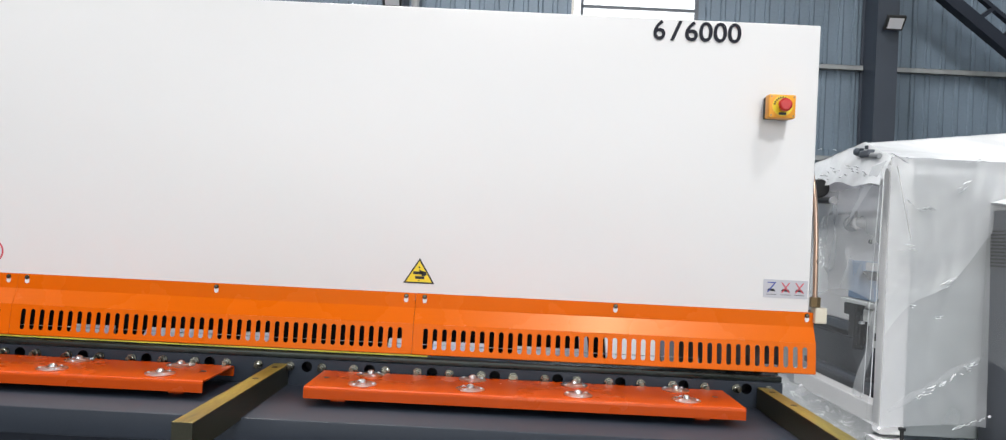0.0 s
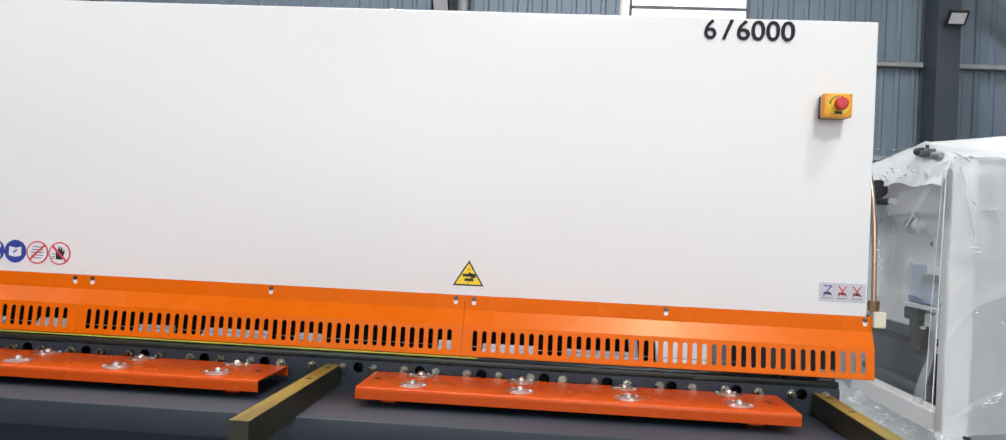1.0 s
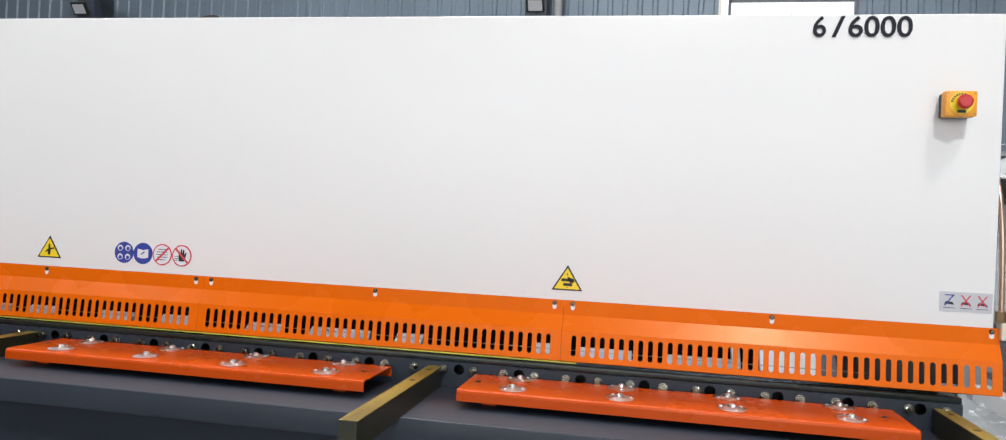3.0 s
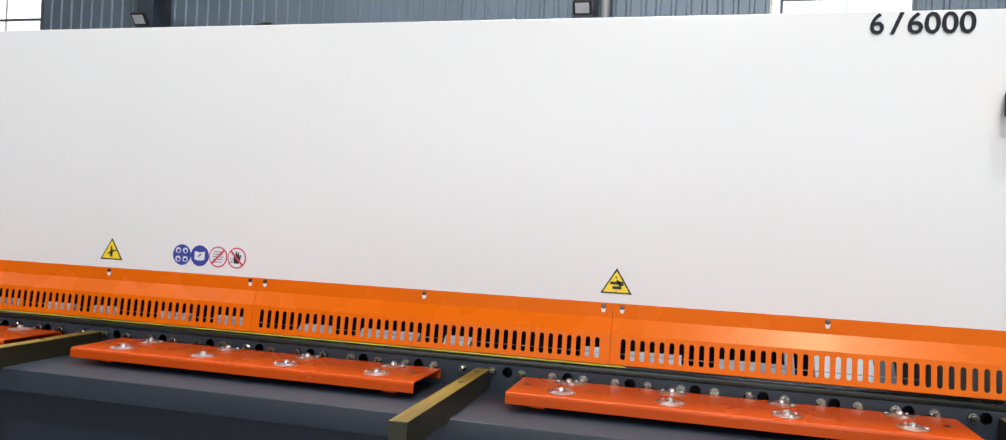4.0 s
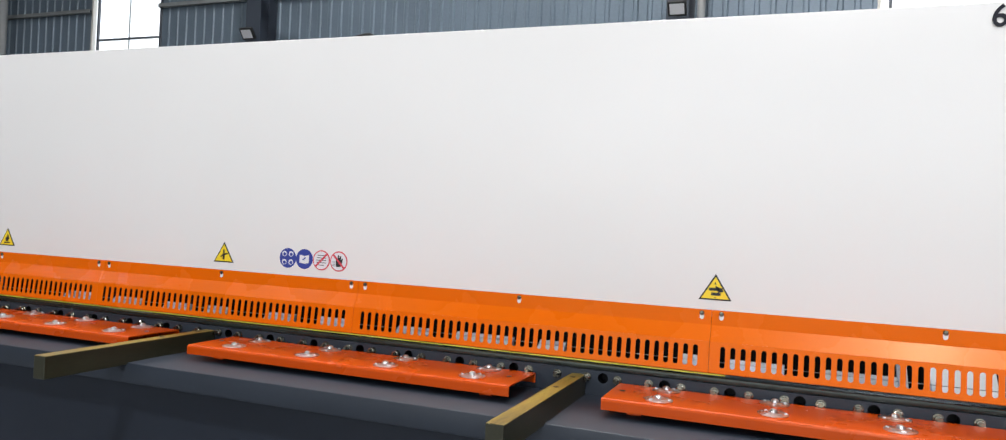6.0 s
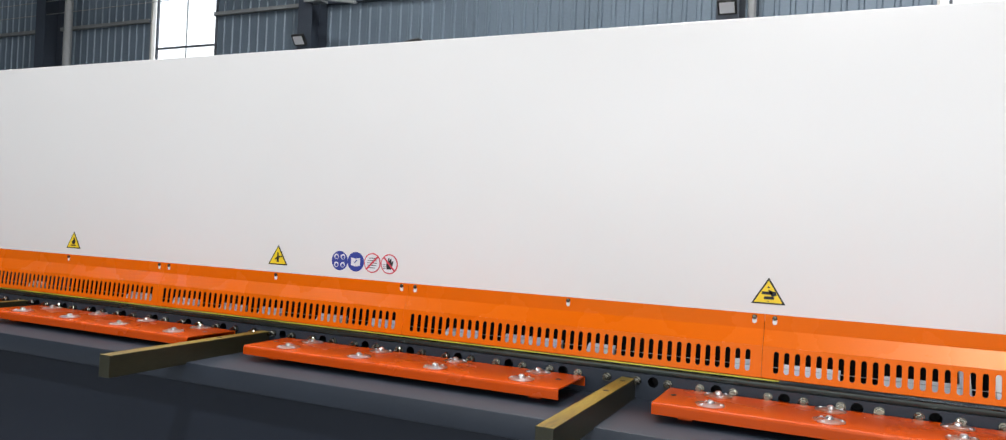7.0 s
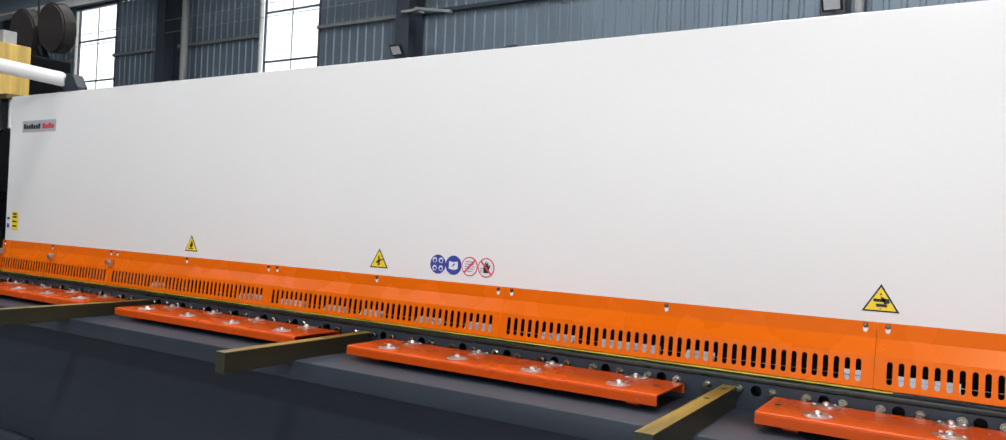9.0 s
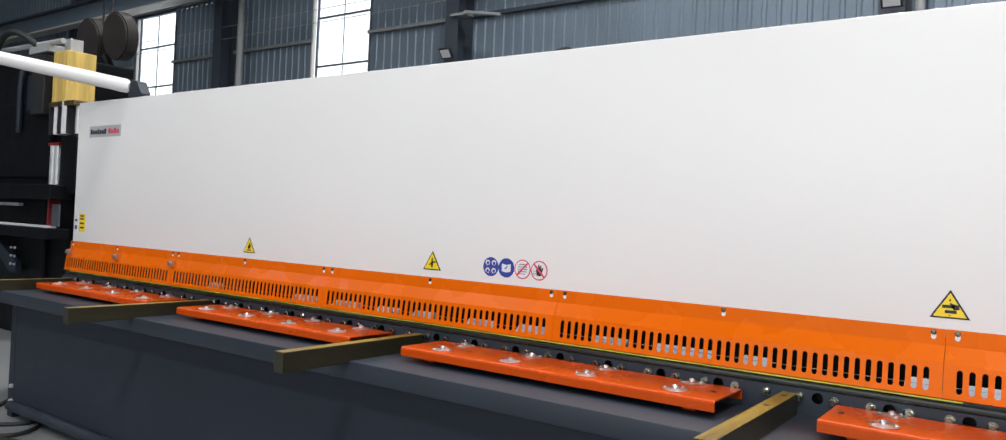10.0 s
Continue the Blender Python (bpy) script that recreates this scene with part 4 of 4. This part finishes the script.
film_sheet("film_fold", lambda u, v: (-0.085 - 0.01 * math.sin(9 * v), (-0.10 + 0.02 * u) * (1 - v) + (0.07 + 0.14 * u) * v, 0.95 * (1 - v) + 0.28 * v), 8, 24, 0.015, wm, 25.0, FILMFOLD)
for y0, y1, r in ((-0.105, -0.085, 0.004), (-0.07, 0.01, 0.003)):
    part("film_fold", tube([(-0.09, y0, 1.80), (-0.095, (y0 + y1) / 2, 1.3), (-0.10, y1, 0.8), (-0.10, y1 + 0.02, 0.3)], r, "film_fold", FILMCR), FILMCR, wm, "twisted fold of clear film")
part("film_fold", tube([(-0.008, -0.11, 1.80), (0.03, -0.112, 1.62), (0.07, -0.11, 1.45), (0.096, -0.11, 1.34)], 0.003, "film_fold", LIGHTG), LIGHTG, wm, "grey strap end under the film")


def crinkle(x, z, w, h, turn, seed, y=-0.105):
    """A small crumpled patch of milky facets standing in for a glint."""
    c, sn = math.cos(radians(turn)), math.sin(radians(turn))
    rnd = random.Random(seed)
    bm = bmesh.new()
    for k in range(rnd.randint(3, 5)):
        a, b = (rnd.random() - 0.5) * w, (rnd.random() - 0.5) * h
        l, t = w * rnd.uniform(0.15, 0.45), h * rnd.uniform(0.05, 0.15)
        pts = [(a - l, b), (a - 0.3 * l, b + t), (a + l, b + rnd.uniform(-t, t)), (a + 0.2 * l, b - t)]
        vs = [bm.verts.new((x + p * c - q * sn, y + rnd.uniform(-0.012, 0.004), z + p * sn + q * c)) for p, q in pts]
        mid = bm.verts.new((x + a * c - b * sn, y - 0.02, z + a * sn + b * c))
        for i in range(4):
            bm.faces.new((vs[i], vs[(i + 1) % 4], mid))
    part("glinting_crease", bm, FILMCR, wm, "white glint shape on a crease in the film")


# highlights of the front film, modelled as whitish patches
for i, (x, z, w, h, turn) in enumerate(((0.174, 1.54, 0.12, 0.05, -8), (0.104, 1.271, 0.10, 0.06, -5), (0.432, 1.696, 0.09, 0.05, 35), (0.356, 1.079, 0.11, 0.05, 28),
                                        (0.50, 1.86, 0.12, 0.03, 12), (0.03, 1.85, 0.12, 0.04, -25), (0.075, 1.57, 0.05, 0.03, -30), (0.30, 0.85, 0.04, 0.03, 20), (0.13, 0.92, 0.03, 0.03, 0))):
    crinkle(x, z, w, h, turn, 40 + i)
film_sheet("glinting_crease", lambda u, v: (-0.01 + 0.57 * u, -0.11 - 0.02 * math.sin(3.14 * v), 0.235 + 0.36 * u + (0.03 + 0.03 * math.sin(7 * u) ** 2) * (v - 0.5)), 50, 6, 0.03, wm, 31.0, FILMTHIN, 0.8)
for k in range(12):
    u = 0.30 + 0.057 * k + 0.03 * math.sin(5 * k)
    crinkle(-0.01 + 0.57 * u, 0.235 + 0.36 * u + 0.012 * math.sin(3 * k), 0.018 + 0.016 * (k * 5 % 4), 0.022, 32 + 25 * math.sin(2 * k), 60 + k, -0.135)
for k in range(5):
    crinkle(0.43 + 0.05 * k, 0.165 + 0.02 * k, 0.06 - 0.008 * k, 0.012, 24, 80 + k, -0.12)
for k in range(16):
    crinkle_y = -0.12 + 0.075 * k
    crinkle(-0.17 - 0.03 * (k % 3), 0.07 + 0.03 * (k * 7 % 4), 0.04, 0.03, -20 + 9 * (k % 5), 100 + k, crinkle_y)
for k in range(9):
    crinkle(-0.10, 1.12 + 0.033 * k, 0.03, 0.03, 60 + 11 * (k % 4), 130 + k, 0.74 + 0.018 * k + 0.03 * (k % 2))
for k in range(8):
    crinkle(-0.11, 1.78 + 0.02 * (k % 3), 0.05, 0.05, -35 + 14 * (k % 5), 150 + k, 0.15 + 0.10 * k)
# loose film trailing over the floor along the base
film_sheet("film_skirt", lambda u, v: (-0.08 - 0.22 * v, -0.18 + 1.9 * u, 0.13 * (1 - v) ** 1.5 + 0.02 + 0.01 * math.sin(30 * u + 4 * v)), 70, 10, 0.03, wm, 35.0, FILMMID, 0.8)

# ---- dark press beyond the left end ----
pr = thing("dark_press", "large black press with brass coloured block and chrome rods", "machine", (-2.2, 1.0, 0))
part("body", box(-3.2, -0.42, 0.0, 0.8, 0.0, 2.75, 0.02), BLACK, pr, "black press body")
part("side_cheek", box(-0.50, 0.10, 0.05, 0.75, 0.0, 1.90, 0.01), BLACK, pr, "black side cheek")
part("guide_block", box(-0.30, -0.03, -0.05, 0.22, 2.25, 2.74, 0.01), STAIN, pr, "yellow varnished guide block")
# chrome rods in pale materials, the bright reflection being part of the colour
for x, r, m in ((-0.128, 0.062, SIGNW), (0.045, 0.072, SIGNW), (0.21, 0.03, SILVER)):
    part("guide_rod", rod((x, -0.03, 1.95), (x, -0.03, 2.25), r, 24), m, pr, "chrome rod with its bright reflection put into a pale colour", smooth=True)
for x in (-0.21, -0.045, 0.13):
    part("rod_guard", box(x - 0.012, x + 0.012, -0.10, 0.06, 1.95, 2.25, 0.003), RUBBER, pr, "black guard plate")
part("gland_plate", box(-0.24, 0.25, -0.10, 0.10, 2.205, 2.25, 0.004), BRASS, pr, "brass gland plate")
for x, r in ((-0.185, 0.035), (-0.10, 0.03)):
    part("guide_rod", rod((x, -0.05, 1.46), (x, -0.05, 1.85), r, 16), SILVER, pr, "grey steel rod", smooth=True)
part("rod_bracket", box(-0.25, -0.05, -0.08, 0.0, 1.845, 1.875, 0.004), DRED, pr, "dark red rod bracket")
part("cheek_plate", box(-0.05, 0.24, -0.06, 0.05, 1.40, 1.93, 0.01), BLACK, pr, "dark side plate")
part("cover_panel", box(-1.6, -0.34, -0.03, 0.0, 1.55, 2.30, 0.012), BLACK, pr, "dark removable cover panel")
part("cover_box", box(-0.62, -0.36, -0.10, 0.12, 2.15, 2.72, 0.01), RUBBER, pr, "black cover box")
part("valve_bank", box(-0.80, -0.66, -0.06, 0.1, 2.20, 2.55, 0.01), DARK2, pr, "dark valve bank")
for k in range(4):
    part("cover_bolt", rod((-1.1 + 0.16 * k, 0.0, 1.62 + 0.05 * (k % 2)), (-1.1 + 0.16 * k, -0.012, 1.62 + 0.05 * (k % 2)), 0.014, 8), SILVER, pr)
part("cable_loom", tube([(-0.95, -0.03, 2.7), (-0.98, -0.06, 2.45), (-0.92, -0.06, 2.2), (-0.96, -0.05, 2.0)], 0.03, "cable_loom", DARK2), DARK2, pr, "dark hanging cable loom")
part("lower_brace", prism([(-1.6, 1.05), (-1.45, 1.05), (-0.75, 0.72), (-0.75, 0.62), (-0.9, 0.62)], 0.05, place=Matrix.Translation((0, -0.1, 0))), DARK2, pr, "dark sloping brace")
for x in (-0.85, -0.77):
    for z in (0.70, 0.78, 0.86):
        part("brace_bolt", rod((x, -0.1, z), (x, -0.115, z), 0.012, 8), SILVER, pr)
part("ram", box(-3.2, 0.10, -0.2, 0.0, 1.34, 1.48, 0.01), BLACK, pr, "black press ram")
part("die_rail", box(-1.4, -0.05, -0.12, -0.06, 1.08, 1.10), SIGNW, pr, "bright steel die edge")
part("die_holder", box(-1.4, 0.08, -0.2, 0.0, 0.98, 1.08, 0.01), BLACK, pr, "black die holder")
part("clamp_bar", box(-1.55, -0.75, -0.1, -0.06, 1.27, 1.30), SILVER, pr, "bright clamp bar")
part("clamp_bar", box(-1.55, -1.52, -0.1, -0.06, 1.16, 1.30), SILVER, pr)
part("stop_block", box(-0.16, -0.13, -0.1, 0.0, 1.10, 1.34, 0.004), DRED, pr, "red stop block")
part("stop_block", box(-1.52, -1.44, -0.14, -0.04, 1.07, 1.12, 0.01), RED, pr)
part("cover", box(-0.02, 0.10, -0.12, -0.1, 1.10, 1.30), GREYC, pr, "pale grey cover")
part("pipe", rod((-1.6, -0.05, 2.86), (-0.12, -0.05, 2.83), 0.025, 12), SILVER, pr, "bright steel pipe", smooth=True)
part("manifold", box(-0.75, -0.35, -0.08, 0.2, 2.75, 2.82, 0.006), SILVER, pr, "grey manifold")
part("hose", tube([(-1.5, -0.1, 2.75), (-1.2, -0.15, 3.0), (-0.9, -0.15, 3.0), (-0.7, -0.1, 2.9), (-0.55, 0, 2.75)], 0.03, "hose", RUBBER), RUBBER, pr, "black hose")
part("valve_block", box(-0.25, -0.13, 0.02, 0.14, 2.74, 2.87, 0.006), SILVER, pr, "grey valve block")

# crane hook block and beams overhead
ck = thing("crane_hook", "dark crane hook block hanging from a rope", "crane hook", (-4.6, 2.5, 3.42))
for x in (-0.35, 0.32):
    part("sheave", rod((x, -0.08, 0), (x, 0.08, 0.02), 0.30, 28, bevel=0.02), HOOKP, ck, "round dark sheave cover", smooth=True)
part("hook", tube([(-0.02, 0, -0.2), (0.04, 0, -0.32), (0.2, 0, -0.42), (0.14, 0, -0.62), (-0.12, 0, -0.62), (-0.25, 0, -0.46)], 0.06, "hook", BLACK), BLACK, ck, "black forged hook")
for x in (-0.12, 0.1):
    part("rope", rod((x, 0, 0.1), (x, 0, ROOFZ - 3.47), 0.012, 8), RUBBER, ck, "steel rope")
cbm = box(X0, COLS[4], 7.3, 7.6, 6.10, 6.14)
box(X0, COLS[4], 7.44, 7.46, 6.14, 6.6, bm=cbm, mi=2)
box(X0, COLS[4], 7.3, 7.6, 6.6, 6.64, bm=cbm, mi=1)
solid("crane_beam", cbm, [PIPEW, COLUMN, SHEET], "pale grey overhead crane rail beam", "beam", kind="structure")

for a, b, z0, z1 in ((X0, 3.5, 5.19, 5.30), (X0, 3.5, 5.47, 5.57)):
    solid("overhead_cable", rod((a, 7.9, z0), (b, 8.0, z1), 0.008, 6), GIRT, "thin grey cable stretched overhead", "cable")

# cables on the floor
for i, pts in enumerate(([(-0.9, -0.3, 0.012), (-0.4, -0.5, 0.012), (0.1, -0.62, 0.012), (0.35, -0.5, 0.012), (0.45, -0.30, 0.012), (0.2, 0.0, 0.012)],
                         [(-0.9, -0.6, 0.012), (-0.2, -0.62, 0.012), (0.3, -0.72, 0.012), (0.65, -0.58, 0.012), (0.6, -0.4, 0.012), (0.3, -0.2, 0.012)],
                         [(-0.6, 0.1, 0.012), (-0.2, -0.25, 0.012), (0.0, -0.45, 0.012), (0.3, -0.62, 0.012), (0.8, -0.6, 0.012), (1.0, -0.4, 0.012)])):
    cb = new("floor_cable", tube(pts, 0.012, "floor_cable", RUBBER))
    tagged(cb, "black cable lying on the floor by the table leg", "cable", "floor cables")
